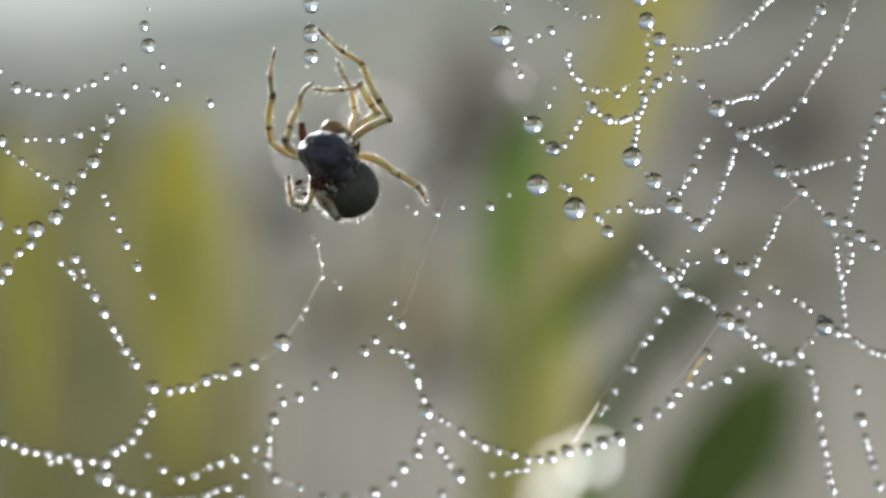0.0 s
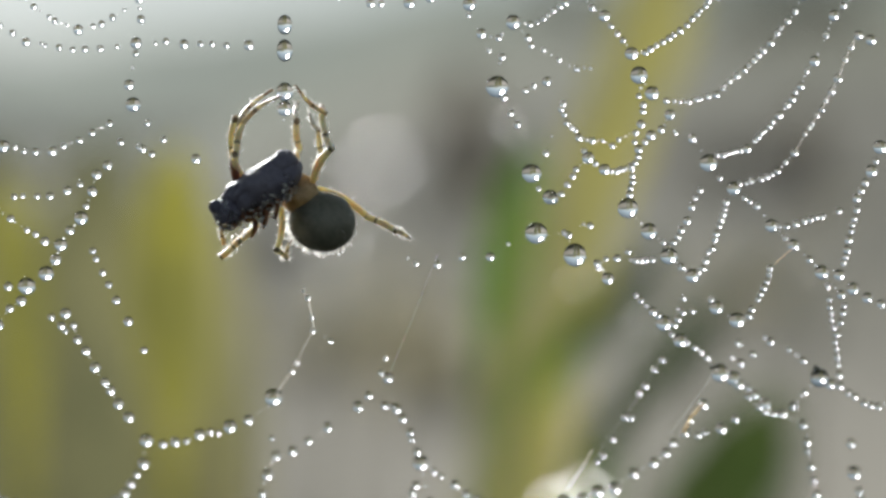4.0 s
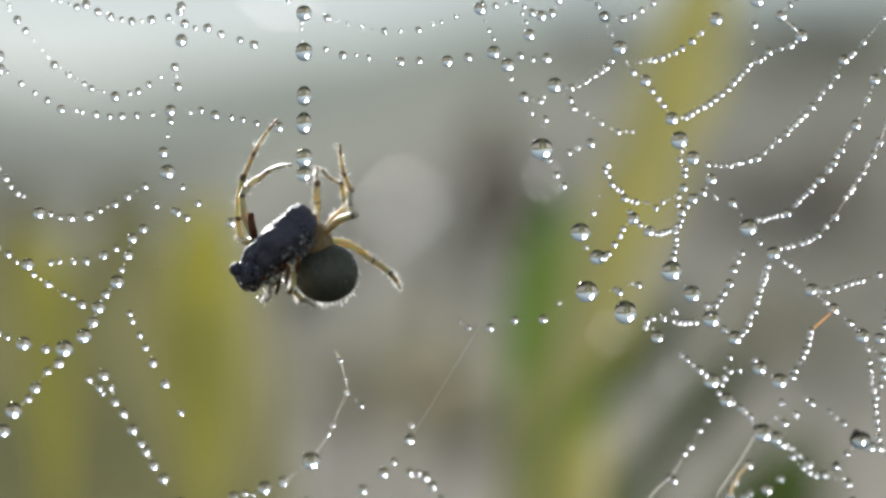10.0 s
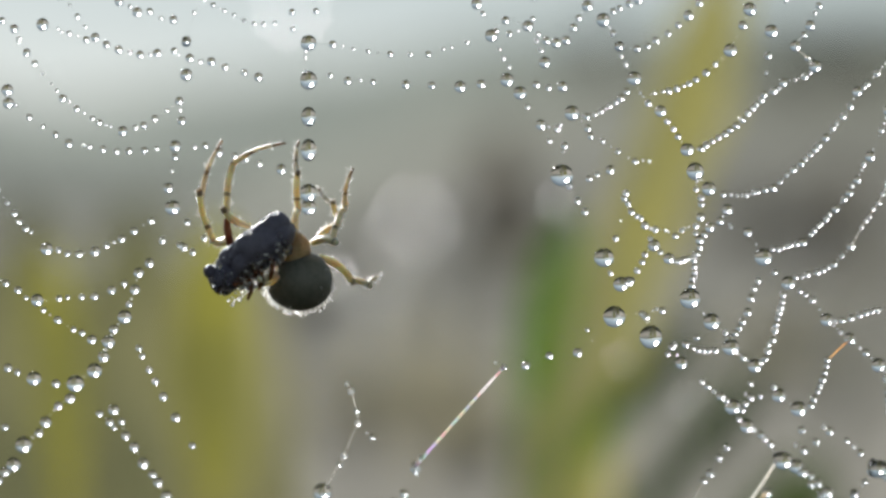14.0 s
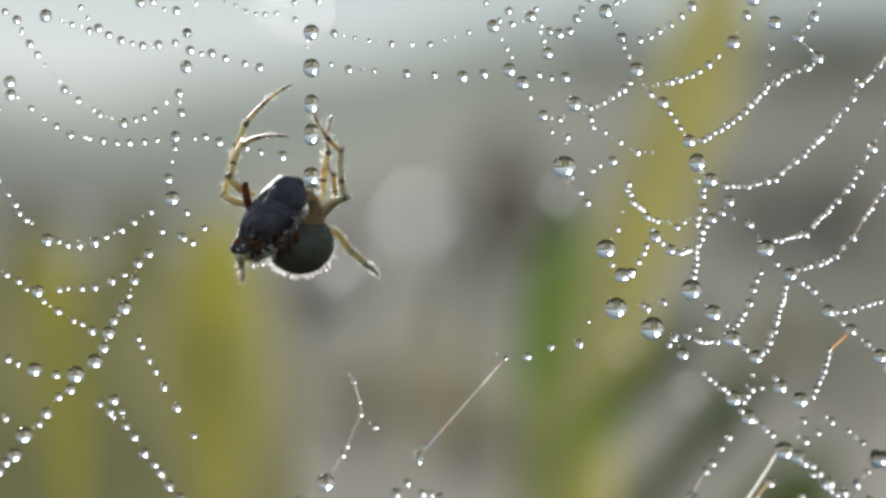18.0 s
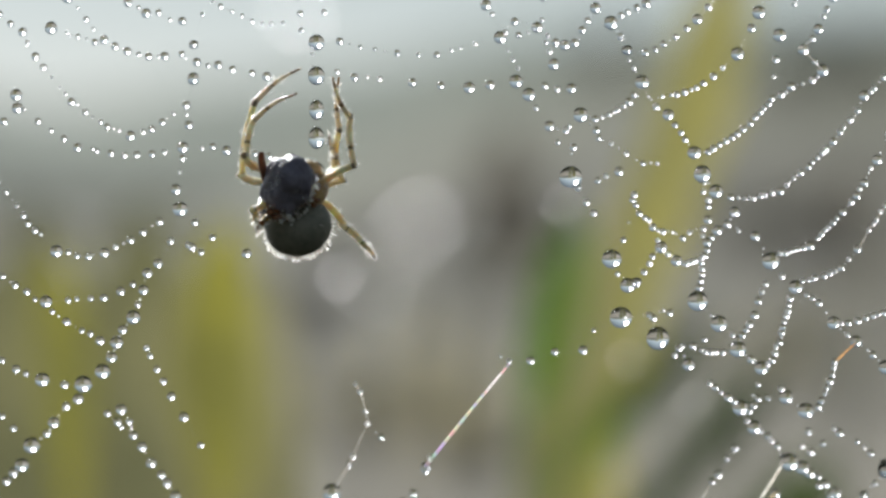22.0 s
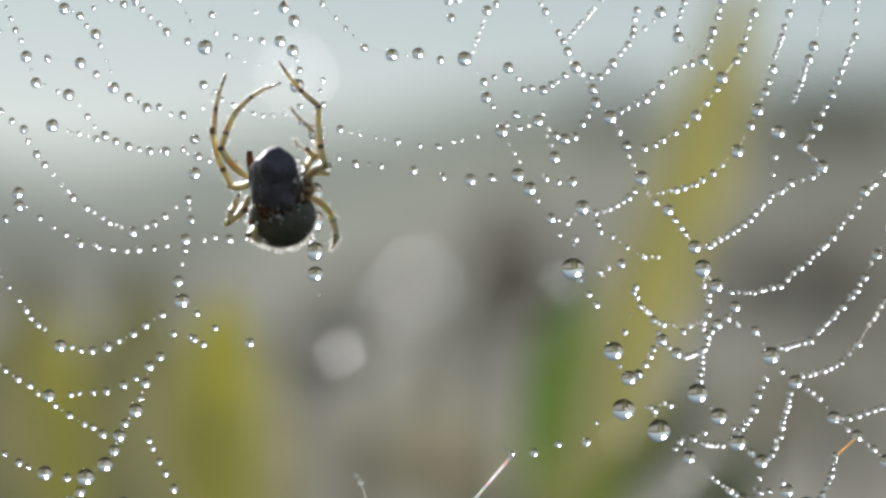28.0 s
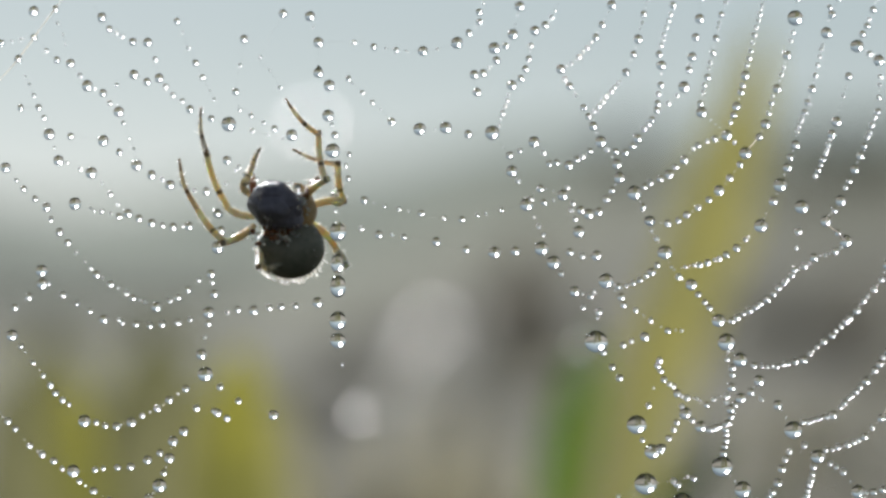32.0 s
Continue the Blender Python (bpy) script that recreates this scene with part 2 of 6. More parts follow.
def sheet(name, xs, ys, mat, label):
    bm = bmesh.new()
    grid = [[bm.verts.new((x * (1 if y < 5 else y / 5), y, hill(x * (1 if y < 5 else y / 5), y))) for x in xs] for y in ys]
    for a, b in zip(grid, grid[1:]):
        for i in range(len(xs) - 1):
            bm.faces.new((a[i], a[i + 1], b[i + 1], b[i]))
    tagged(part(name, bm, mat), label, name, kind="structure")


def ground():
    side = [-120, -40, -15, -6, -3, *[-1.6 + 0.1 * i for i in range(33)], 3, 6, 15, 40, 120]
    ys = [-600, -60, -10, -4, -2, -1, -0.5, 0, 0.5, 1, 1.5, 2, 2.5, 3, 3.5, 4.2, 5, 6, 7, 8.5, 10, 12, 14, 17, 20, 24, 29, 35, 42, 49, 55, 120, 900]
    sheet("ground", side, ys, LAND, "darker growth under the web, rising to a grey fallow hillside")


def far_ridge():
    """A long ridge far behind the hillside, its distance haze put into the pale colour."""
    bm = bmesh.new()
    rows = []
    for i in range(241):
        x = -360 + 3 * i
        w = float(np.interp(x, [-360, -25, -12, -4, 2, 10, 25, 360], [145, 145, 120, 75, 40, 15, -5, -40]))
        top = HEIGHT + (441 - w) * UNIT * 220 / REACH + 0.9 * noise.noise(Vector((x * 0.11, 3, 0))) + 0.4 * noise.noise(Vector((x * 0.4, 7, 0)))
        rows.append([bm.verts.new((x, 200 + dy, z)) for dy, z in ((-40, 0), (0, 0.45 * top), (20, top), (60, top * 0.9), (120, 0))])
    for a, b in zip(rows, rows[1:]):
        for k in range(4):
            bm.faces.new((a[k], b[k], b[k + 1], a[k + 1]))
    tagged(part("far_ridge", bm, FAR_RIDGE), "far ridge behind the field, distance haze put into its pale grey-green", "ridge", kind="structure")


def blade(name, nodes, depth, mat, label, bend=0.004):
    """A leaf blade with a folded midrib: nodes are (u, w, half width) as they look, from its foot to its tip, depth metres behind the web."""
    k = UNIT * (REACH + depth) / REACH
    line = glide([plan(u, w, depth) for u, w, _ in nodes], 6)
    half = [float(h) for h in np.interp(np.linspace(0, len(nodes) - 1, len(line)), range(len(nodes)), [h * k for _, _, h in nodes])]
    foot = line[0]
    line = [Vector((foot.x, foot.y + 0.01, -0.005))] + line
    half = [max(half[0] * 0.25, 0.0008), *half]
    root = thing(name, (foot.x, foot.y + 0.01, 0))
    base = Vector(root.location)
    bm = bmesh.new()
    rows = []
    ripple_seed = foot.x * 900
    for i, (p, h) in enumerate(zip(line, half)):
        lean = bend * math.sin(i * 0.12)
        edge = 1 + 0.06 * noise.noise(Vector((i * 0.5, ripple_seed, 0)))
        rows.append([bm.verts.new(p - base + Vector((s * h * edge, lean + abs(s) ** 1.3 * h * 0.35, 0))) for s in (-1, -0.66, -0.33, 0, 0.33, 0.66, 1)])
    for a, b in zip(rows, rows[1:]):
        for k in range(6):
            bm.faces.new((a[k], a[k + 1], b[k + 1], b[k]))
    part("blade", bm, mat, root)
    bm = bmesh.new()
    tube(bm, [p - base + Vector((0, bend * math.sin(i * 0.12), 0)) for i, p in enumerate(line)], [max(h * 0.07, 0.0002) for h in half], 6)
    part("midrib", bm, MIDRIB, root, "paler midrib")
    return tagged(root, label, "leaf", "leaves behind the web")


ground()
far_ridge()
blade("grass_leaf", [(376, 1500, 8), (384, 920, 18), (384, 780, 50), (379, 640, 76), (385, 500, 64), (395, 400, 38), (400, 350, 8)], 0.24, YELLOW_LEAF, "broad yellowing leaf blade standing behind the web")
blade("grass_leaf", [(130, 1500, 6), (122, 900, 18), (114, 740, 42), (105, 600, 52), (95, 470, 36), (90, 400, 8)], 0.26, YELLOW_LEAF, "narrow yellow-olive leaf blade behind the web")
blade("grass_leaf", [(250, 1500, 90), (230, 1000, 90), (215, 700, 75), (205, 560, 50), (200, 470, 10)], 0.34, OLIVE_LEAF, "dull olive leaf blade behind the web")
blade("grass_leaf", [(10, 1500, 70), (0, 1000, 80), (-10, 650, 70), (-20, 480, 40), (-25, 430, 8)], 0.34, OLIVE_LEAF, "dull olive leaf blade behind the web")
blade("grass_leaf", [(1000, 1500, 40), (1040, 850, 60), (1095, 540, 70), (1160, 334, 76), (1222, 184, 74), (1256, 34, 62), (1296, -116, 34), (1312, -200, 6)], 0.36, OCHRE_LEAF, "tall yellow-ochre leaf blade behind the web")
blade("grass_leaf", [(900, 1500, 3), (930, 860, 6), (948, 720, 16), (964, 600, 42), (986, 480, 42), (1004, 400, 30), (1016, 335, 5)], 0.30, GREEN_LEAF, "fresh green leaf blade behind the web")
blade("grass_leaf", [(960, 1500, 60), (978, 1000, 80), (1000, 800, 74), (1030, 660, 50), (1055, 560, 8)], 0.40, DULL_LEAF, "yellow-olive leaf blade behind the web")
blade("grass_leaf", [(900, 1500, 4), (975, 900, 8), (1040, 770, 34), (1115, 690, 52), (1195, 605, 44), (1255, 510, 8)], 0.34, GREEN_LEAF, "deep green leaf blade leaning behind the web")
blade("grass_leaf", [(1040, 1500, 30), (1140, 930, 36), (1205, 815, 46), (1262, 740, 48), (1315, 655, 32), (1345, 600, 6)], 0.32, GREEN_LEAF, "deep green leaf blade leaning behind the web")
blade("grass_leaf", [(1180, 1600, 50), (1285, 1130, 90), (1335, 1030, 115), (1372, 930, 112), (1410, 840, 70), (1440, 770, 10)], 0.42, DARK_LEAF, "dark green leaf blade behind the web")


def sun_facet(u, w, size, depth):
    """An added facet on a thin stalk, angled to mirror the low sun and blur to a bright disc: size is the half width of
    the shining part as it looks.
    """
    k = UNIT * (REACH + depth) / REACH
    top = plan(u, w, depth)
    root = thing("sun_facet_stalk", (top.x + 0.01, depth + 0.004, 0))
    base = Vector(root.location)
    up = (to_sun + (Vector((0, -REACH, HEIGHT)) - top).normalized()).normalized()
    away = (Vector((0, 1, 0)) - up * up.y).normalized()
    across = up.cross(away)
    reach = size * k / math.sqrt(max(1 - away.y ** 2, 0.02))
    bm = bmesh.new()
    foot = top - base + away * reach
    tube(bm, glide([Vector((0, 0, 0)), foot * 0.6 + Vector((0.004, 0, 0)), foot], 6), [0.0003 - 0.000018 * i for i in range(13)], 6)
    part("stalk", bm, STRAW, root)
    bm = bmesh.new()
    rows = []
    for i in range(9):
        s = -1 + i / 4
        wide = size * k * math.sqrt(max(1 - s * s, 0.01))
        rows.append([bm.verts.new(top - base + away * reach * s + across * wide * q - up * 0.05 * size * k * q * q) for q in (-1, -0.5, 0, 0.5, 1)])
    for a, b in zip(rows, rows[1:]):
        for q in range(4):
            bm.faces.new((a[q], a[q + 1], b[q + 1], b[q]))
    part("tip", bm, SUN_FACET, root, "added facet that mirrors the sun")
    tagged(root, "added facet on a thin stalk, angled to mirror the low sun as a blurred disc", "grass", "shining grass tips behind the web")


# Added facets that give the bright blurred discs behind the web.
for u, w, size, depth in ((741, 361, 7.4, 3.0), (600, 452, 5.5, 0.16), (717, 392, 5, 2.2), (694, 430, 4.6, 1.6), (668, 482, 4, 1.0), (525, -12, 9, 0.95),
                          (1116, 972, 12, 0.28), (1062, 990, 9, 0.29), (1040, 1046, 9, 0.29), (1116, 777, 2.3, 0.29), (1076, 816, 2.1, 0.29),
                          (992, 322, 3.4, 0.13), (1107, 596, 2.7, 0.14), (1222, 671, 2.5, 0.13)):
    sun_facet(u, w, size, depth)
for spot in ((890, 290, 54, 100), (1500, 330, 50, 60)):
    u, w, wide, tall = spot
    blade("withered_leaf", [(u - 8, 1700, 1.5), (u - 4, w + tall * 2, 3), (u - 2, w + tall, wide * 0.6), (u, w, wide), (u + 4, w - tall * 0.7, wide * 0.6), (u + 8, w - tall, 4)], 0.7, WITHERED, "withered grey-brown leaf on a thin dead stem")
blade("grass_leaf", [(400, 1500, 130), (400, 900, 135), (395, 640, 120), (390, 500, 90), (390, 400, 6)], 0.45, DULL_LEAF, "dull olive leaf blade behind the web")
blade("grass_leaf", [(60, 1500, 90), (60, 900, 90), (55, 640, 80), (50, 500, 50), (45, 430, 8)], 0.55, OLIVE_LEAF, "dull olive leaf blade behind the web")


def land_at(u, w):
    """Where the line of sight through (u, w) meets the hillside."""
    eye = Vector((0, -REACH, HEIGHT))
    way = plan(u, w) - eye
    way = way / way.y
    y = 5.5
    while y < 54 and eye.z + way.z * y > hill(way.x * y, y):
        y += 0.1
    return Vector((way.x * y, y, hill(way.x * y, y)))


def tussock(name, u, w, wide, tall, mat, label, category, blades=260):
    """A clump of leaves on the hillside, with a short woody foot: (u, w) is the foot, wide and tall as they look."""
    at = land_at(u, w)
    k = UNIT * (REACH + at.y) / REACH
    half, high = wide * k / 2, tall * k
    root = thing(name, at)
    r = random.Random(int(u * 7 + w))
    bm = bmesh.new()
    for _ in range(5):
        lean = Vector((r.uniform(-0.4, 0.4) * half, r.uniform(-0.3, 0.3) * half, high * r.uniform(0.3, 0.5)))
        tube(bm, [Vector((0, 0, -0.03)), lean * 0.5, lean], [0.02 * half, 0.016 * half, 0.008 * half], 5)
    part("stem", bm, STRAW, root)
    bm = bmesh.new()
    for _ in range(blades):
        a, f = r.uniform(0, 6.283), math.sqrt(r.random())
        top = high * r.uniform(0.25, 1) * (1 - 0.55 * f * f) * (1 + 0.25 * math.sin(a * 3 + u))
        p = Vector((math.cos(a) * half * f, math.sin(a) * half * f, top))
        d = Vector((r.uniform(-0.8, 0.8), r.uniform(-0.5, 0.5), r.uniform(0.3, 1.2))).normalized() * high * r.uniform(0.12, 0.3)
        side = d.cross(Vector((r.uniform(-0.4, 0.4), 1, 0))).normalized() * d.length * r.uniform(0.14, 0.3)
        q = [bm.verts.new(v) for v in (p - d, p + side, p + d + Vector((0, 0.05 * half, -0.1 * d.length)), p - side)]
        bm.faces.new(q)
    part("foliage", bm, mat, root)
    tagged(root, label, category, "clumps on the hillside")


for u, w, wide, tall in ((560, 510, 120, 70), (900, 440, 190, 150), (1330, 400, 150, 80), (1470, 415, 170, 100), (495, 600, 60, 60),
                         (20, 365, 260, 70), (200, 360, 240, 60), (350, 355, 200, 45), (640, 420, 160, 60), (1080, 110, 70, 90), (1400, 120, 130, 70), (1530, 110, 140, 80)):
    tussock("shrub", u, w, wide, tall, SHRUB, "low dark grey-green shrub on the hillside", "shrub")
for u, w, wide, tall in ((770, 690, 210, 110), (640, 740, 160, 100), (1400, 640, 180, 90), (820, 800, 200, 120)):
    tussock("grass_tussock", u, w, wide, tall, TUSSOCK, "pale straw-coloured grass tussock on the hillside", "grass")
for u, w, wide, tall in ((60, 620, 220, 180),):
    tussock("grass_tussock", u, w, wide, tall, TUSSOCK_OLIVE, "olive-yellow grass tussock on the hillside", "grass")


for u, wide, top, deep in ((250, 120, 330, 0.6), (60, 110, 345, 0.65), (450, 60, 430, 0.7)):
    blade("grass_leaf", [(u, 1700, wide * 0.7), (u, 900, wide), (u - 6, top + 260, wide), (u - 4, top + 130, wide * 0.75), (u, top + 50, wide * 0.45), (u + 4, top, 6)], deep, OLIVE_LEAF, "dull olive leaf blade behind the web")


def dry_stalk(u, w, u_top, w_top, depth, thick, label):
    """A leaning dead stem of grass with two nodes and a bent sheath leaf."""
    foot, top = plan(u, w, depth), plan(u_top, w_top, depth + 0.05)
    root = thing("dry_stalk", (foot.x - (top.x - foot.x) * 0.3, foot.y, 0))
    base = Vector(root.location)
    line = glide([Vector((0, 0, 0)), foot - base, (foot + top) / 2 - base + Vector((0.002, 0, 0.003)), top - base], 6)
    bm = bmesh.new()
    tube(bm, line, [thick * (1 - 0.5 * i / (len(line) - 1)) for i in range(len(line))], 8)
    part("stem", bm, STRAW, root)
    for i in (7, 13):
        bm = bmesh.new()
        lump_at = line[i]
        made = bmesh.ops.create_icosphere(bm, subdivisions=2, radius=thick * 1.4)["verts"]
        for v in made:
            v.co += lump_at
        part("node", bm, STRAW, root, "swollen joint of the stem")
    bm = bmesh.new()
    way = (line[-1] - line[12]).normalized()
    leafline = [line[13] + way * d + Vector((d * 0.5, 0, -d * d * 9)) for d in (0, 0.01, 0.02, 0.03, 0.04)]
    rows = [[bm.verts.new(p + Vector((0, 0.0004 * abs(s), s * h))) for s in (-1, 0, 1)] for p, h in zip(leafline, (0.0008, 0.002, 0.0022, 0.0015, 0.0002))]
    for a, b in zip(rows, rows[1:]):
        for k in range(2):
            bm.faces.new((a[k], a[k + 1], b[k + 1], b[k]))
    part("sheath_leaf", bm, STRAW, root)
    tagged(root, label, "grass stalk", "dry stalks behind the web")


for u, w, u_top, w_top, depth, thick in ((690, 760, 930, 330, 0.75, 0.0014), (800, 560, 1010, 470, 0.9, 0.002), (640, 900, 700, 560, 0.8, 0.0014),
                                         (1330, 820, 1480, 380, 0.7, 0.0018), (1480, 900, 1540, 520, 0.9, 0.002), (560, 760, 640, 360, 0.95, 0.0014)):
    dry_stalk(u, w, u_top, w_top, depth, thick, "pale dry grass stalk leaning behind the web")


def post_stalk(u, height, label):
    """A stiff grass stem beside the web, to which its frame threads are tied."""
    foot = plan(u, 441)
    root = thing("grass_stalk", (foot.x, 0, 0))
    line = [Vector((0.0006 * math.sin(i), 0.0004 * math.cos(i * 1.3), height * i / 10 - 0.004)) for i in range(11)]
    bm = bmesh.new()
    tube(bm, line, [0.0013 * (1 - 0.04 * i) for i in range(11)], 8)
    part("stem", bm, OLIVE_LEAF, root)
    for i in (3, 6, 9):
        bm = bmesh.new()
        made = bmesh.ops.create_icosphere(bm, subdivisions=2, radius=0.0017)["verts"]
        for v in made:
            v.co += line[i]
        part("node", bm, MIDRIB, root, "paler joint of the stem")
    tagged(root, label, "grass stalk", "stalks that hold the web")


post_stalk(-760, 0.56, "stiff olive grass stalk that holds the web's frame threads")
post_stalk(2330, 0.57, "stiff olive grass stalk that holds the web's frame threads")


# ---- the web ----
# Each bend of the web: place on the plan and how far it hangs from its later place at the start (0 to 13 s).
EARLY = (
    (1364, 410, 0, 0), (1227, 219, 0, 0), (1134, 94, 0, 0), (1005, 266, -22, 15), (1079, 412, -36, 26),
    (1096, 518, -49, 24), (1233, 484, -18, 11), (980, 585, -65, -2), (1162, 553, -52, 34), (1300, 571, -16, 7),
    (1305, 678, -27, 24), (1400, 772, -22, 17), (1480, 521, -5, 0), (317, 322, 38, -10), (268, 420, 35, -8),
    (144, 632, 18, -10), (212, 680, 16, -6), (580, 828, 10, 3), (558, 200, 85, 0), (748, 780, 42, -15), (320, 852, 15, 5),
    (510, 256, 79, -98), (448, 237, 57, -62), (400, 224, 50, -42), (377, 212, 44, -28), (596, 88, 63, 18),
    (672, 99, 57, 26), (730, 103, 45, 31), (775, 105, 35, 29), (825, 108, 17, 25), (908, 96, -5, 2), (931, 119, -8, 5),
    (600, 33, 57, 28), (703, 50, 40, 34), (769, 50, 26, 32), (230, 186, 28, -20), (336, 168, 37, -18), (94, 395, 33, -22),
    (77, 486, 23, -20), (558, 60, 86, 0), (557, 320, 88, 0), (432, 407, 34, 3),
)
LATE = (
    (1364, 410, 0, 0), (1233, 484, 4, -10), (1005, 266, 10, -11), (881, 17, 11, -7), (317, 322, 6, -9),
    (87, -3, 5, 11), (1134, 94, 3, 4), (1303, 42, 3, 8), (830, -110, 10, -7), (330, -230, 5, 11), (1400, -200, 1, 9),
    (510, 256, 15, -85), (472, 246, 14, -58), (448, 237, 9, -46), (428, 231, 9, -34), (400, 224, 10, -24), (377, 212, 8, -15),
    (600, 33, 1, -27), (703, 50, 7, -16), (837, 29, 11, -6), (596, 88, 1, -36), (627, 97, 3, -32), (730, 103, 6, -22), (825, 108, 11, -10),
    (556, -80, 6, -4), (349, 56, 4, 2), (94, 395, 16, 2), (77, 486, 13, -1), (25, 113, 7, 16), (230, 186, 8, 9),
    (134, 208, 9, 10), (195, 218, 5, 5), (323, 213, 5, -3), (343, 86, 2, 4), (276, 420, 9, -5), (180, 399, 14, 1), (249, 363, 11, -3),
)


# How breaths of wind shift places of the web: place on the plan, then units to the right and down at each of these seconds.
GUST_TIMES = (0, 1, 2, 3, 6, 7, 8, 9, 10, 11, 12, 13, 14, 17, 18, 19, 20, 21, 22, 23, 24, 25, 28, 29, 30, 31, 32)
gust_places, gust_shifts = [], []


def gust(u, w, *shifts):
    gust_places.append((u, w))
    gust_shifts.append(shifts)


gust(1004, 266, (-2, 2), (-5, 5), (-7, 3), (-4, 1), (-1, 1), (-2, 1), (-6, 5), (-4, 3), (-3, 2), (0, 2), (0, 1), (0, 0), (1, -1), (0, -2), (-1, 2), (-2, 0), (-3, 0), (-2, 2), (-1, 1), (-2, 0), (-3, 2), (-1, 1), (1, 0), (1, 0), (0, 0), (0, 0), (0, 0))
gust(1226, 219, (-1, -3), (-2, -3), (0, -4), (0, -2), (0, -3), (-1, -2), (0, 0), (0, -1), (0, -2), (0, -1), (-1, -1), (0, 0), (1, 0), (-1, 0), (-1, 2), (1, 0), (-2, -1), (0, 0), (-2, 1), (-2, 2), (-1, 2), (-3, 3), (-1, 1), (0, 1), (0, 1), (0, 1), (0, 1))
gust(1135, 93, (-1, -1), (-1, -1), (-1, -1), (-1, -2), (0, -3), (-1, -3), (0, 0), (0, -1), (1, -2), (-1, -1), (-1, 1), (0, 0), (1, 0), (1, 0), (0, 1), (1, 0), (-2, 0), (1, 0), (0, 0), (-2, -1), (-1, 0), (-2, 2), (0, 0), (0, 0), (0, 0), (0, 0), (0, 0))
gust(1096, 518, (-1, 2), (-6, 4), (-9, 4), (-8, 1), (-1, 1), (-4, 1), (-7, 5), (-5, 2), (-7, -1), (-1, 2), (1, 1), (0, 0), (3, -3), (2, -5), (0, 0), (-1, -2), (-5, -1), (-3, 0), (-1, -3), (1, -4), (0, -5), (2, -5), (3, -4), (2, -3), (1, -2), (1, -2), (1, -2))
gust(1233, 484, (0, 0), (-2, 2), (-4, 3), (0, -2), (0, 0), (0, -1), (-3, 4), (-1, -1), (-2, 0), (-1, 0), (0, 0), (0, 0), (0, -1), (-1, 0), (-3, 2), (-2, 0), (-3, 0), (-3, 1), (-2, 2), (-2, 3), (-3, 2), (-2, 2), (-2, 2), (-3, 2), (-2, 1), (-3, 3), (0, 1))
gust(1363, 410, (1, -1), (0, 0), (0, -1), (1, -1), (0, 0), (0, -1), (0, 0), (1, -1), (0, -1), (0, -1), (-1, -1), (0, 0), (0, -2), (-1, 0), (-1, 0), (0, 0), (-1, -1), (0, -2), (-1, 0), (0, 0), (-1, -1), (0, -1), (1, 0), (1, 0), (0, 0), (0, 0), (0, 0))
gust(1475, 522, (7, -1), (6, 0), (5, -1), (5, -1), (3, 0), (2, 0), (2, 0), (3, -2), (1, -2), (1, -2), (0, -1), (0, 0), (0, -2), (-2, -1), (-2, 0), (0, -1), (-3, -2), (0, -1), (-3, -1), (-1, -1), (-1, -1), (-2, 0), (-1, 0), (0, 0), (0, 0), (0, 0), (0, 0))
gust(1308, 677, (-4, 2), (-6, 2), (-9, 3), (-6, 1), (-6, 0), (-5, 0), (-4, 1), (-2, -1), (-4, -2), (-1, 0), (1, 0), (0, 0), (0, -3), (-1, -5), (-3, 0), (-2, -4), (-5, -2), (-4, -2), (-2, -3), (0, -3), (-3, -4), (-1, -5), (1, -3), (1, -2), (1, -2), (1, -2), (1, -2))
gust(317, 322, (-2, 1), (-6, -1), (-4, -1), (0, 3), (-1, -3), (0, -5), (-5, -2), (0, -4), (7, -6), (2, 2), (-5, 2), (0, 0), (0, 0), (-7, -2), (-6, 1), (-6, 0), (-2, -2), (3, 0), (-3, 0), (-2, -1), (-4, -2), (-2, -1), (0, -2), (0, -1), (0, -1), (0, -1), (0, -1))
gust(580, 828, (0, 1), (0, 1), (0, 2), (0, 2), (3, -3), (4, -2), (2, 1), (5, -8), (5, -9), (5, -1), (-3, 2), (0, 0), (1, -6), (1, -3), (0, -2), (0, -2), (0, -2), (0, -2), (0, -2), (0, -2), (0, -2), (0, -2), (0, -2), (0, -2), (0, -2), (0, -2), (0, -2))
gust(825, 109, (-2, 1), (-2, 1), (-3, 1), (-4, 2), (-2, 0), (-3, -2), (-10, 4), (-6, 2), (0, 1), (-3, 2), (-3, 0), (0, 0), (1, 0), (-2, 0), (-1, 0), (-1, 0), (-1, 0), (-1, 0), (-1, 0), (-1, 0), (-1, 0), (-1, 0), (-1, 0), (-1, 0), (-1, 0), (-1, 0), (-1, 0))
gust(144, 634, (-3, 0), (-5, -1), (-3, 1), (1, 3), (0, -3), (0, -5), (-1, -1), (2, -4), (4, -7), (2, 0), (-3, 2), (0, 0), (1, -1), (-6, -2), (-5, 1), (-2, -1), (-2, -4), (3, -5), (-3, -3), (-2, -3), (-5, -4), (-4, -6), (-1, -5), (0, -3), (0, -2), (0, -2), (0, -2))
gust(211, 680, (-1, 1), (-5, -1), (-2, 0), (3, 2), (1, -4), (1, -5), (0, -1), (3, -5), (5, -7), (2, -1), (-3, 2), (0, 0), (1, -1), (-5, -4), (-5, -1), (-2, -1), (-2, -4), (3, -4), (-3, -4), (-2, -3), (-3, -5), (-3, -6), (0, -5), (0, -3), (0, -2), (0, -2), (0, -2))
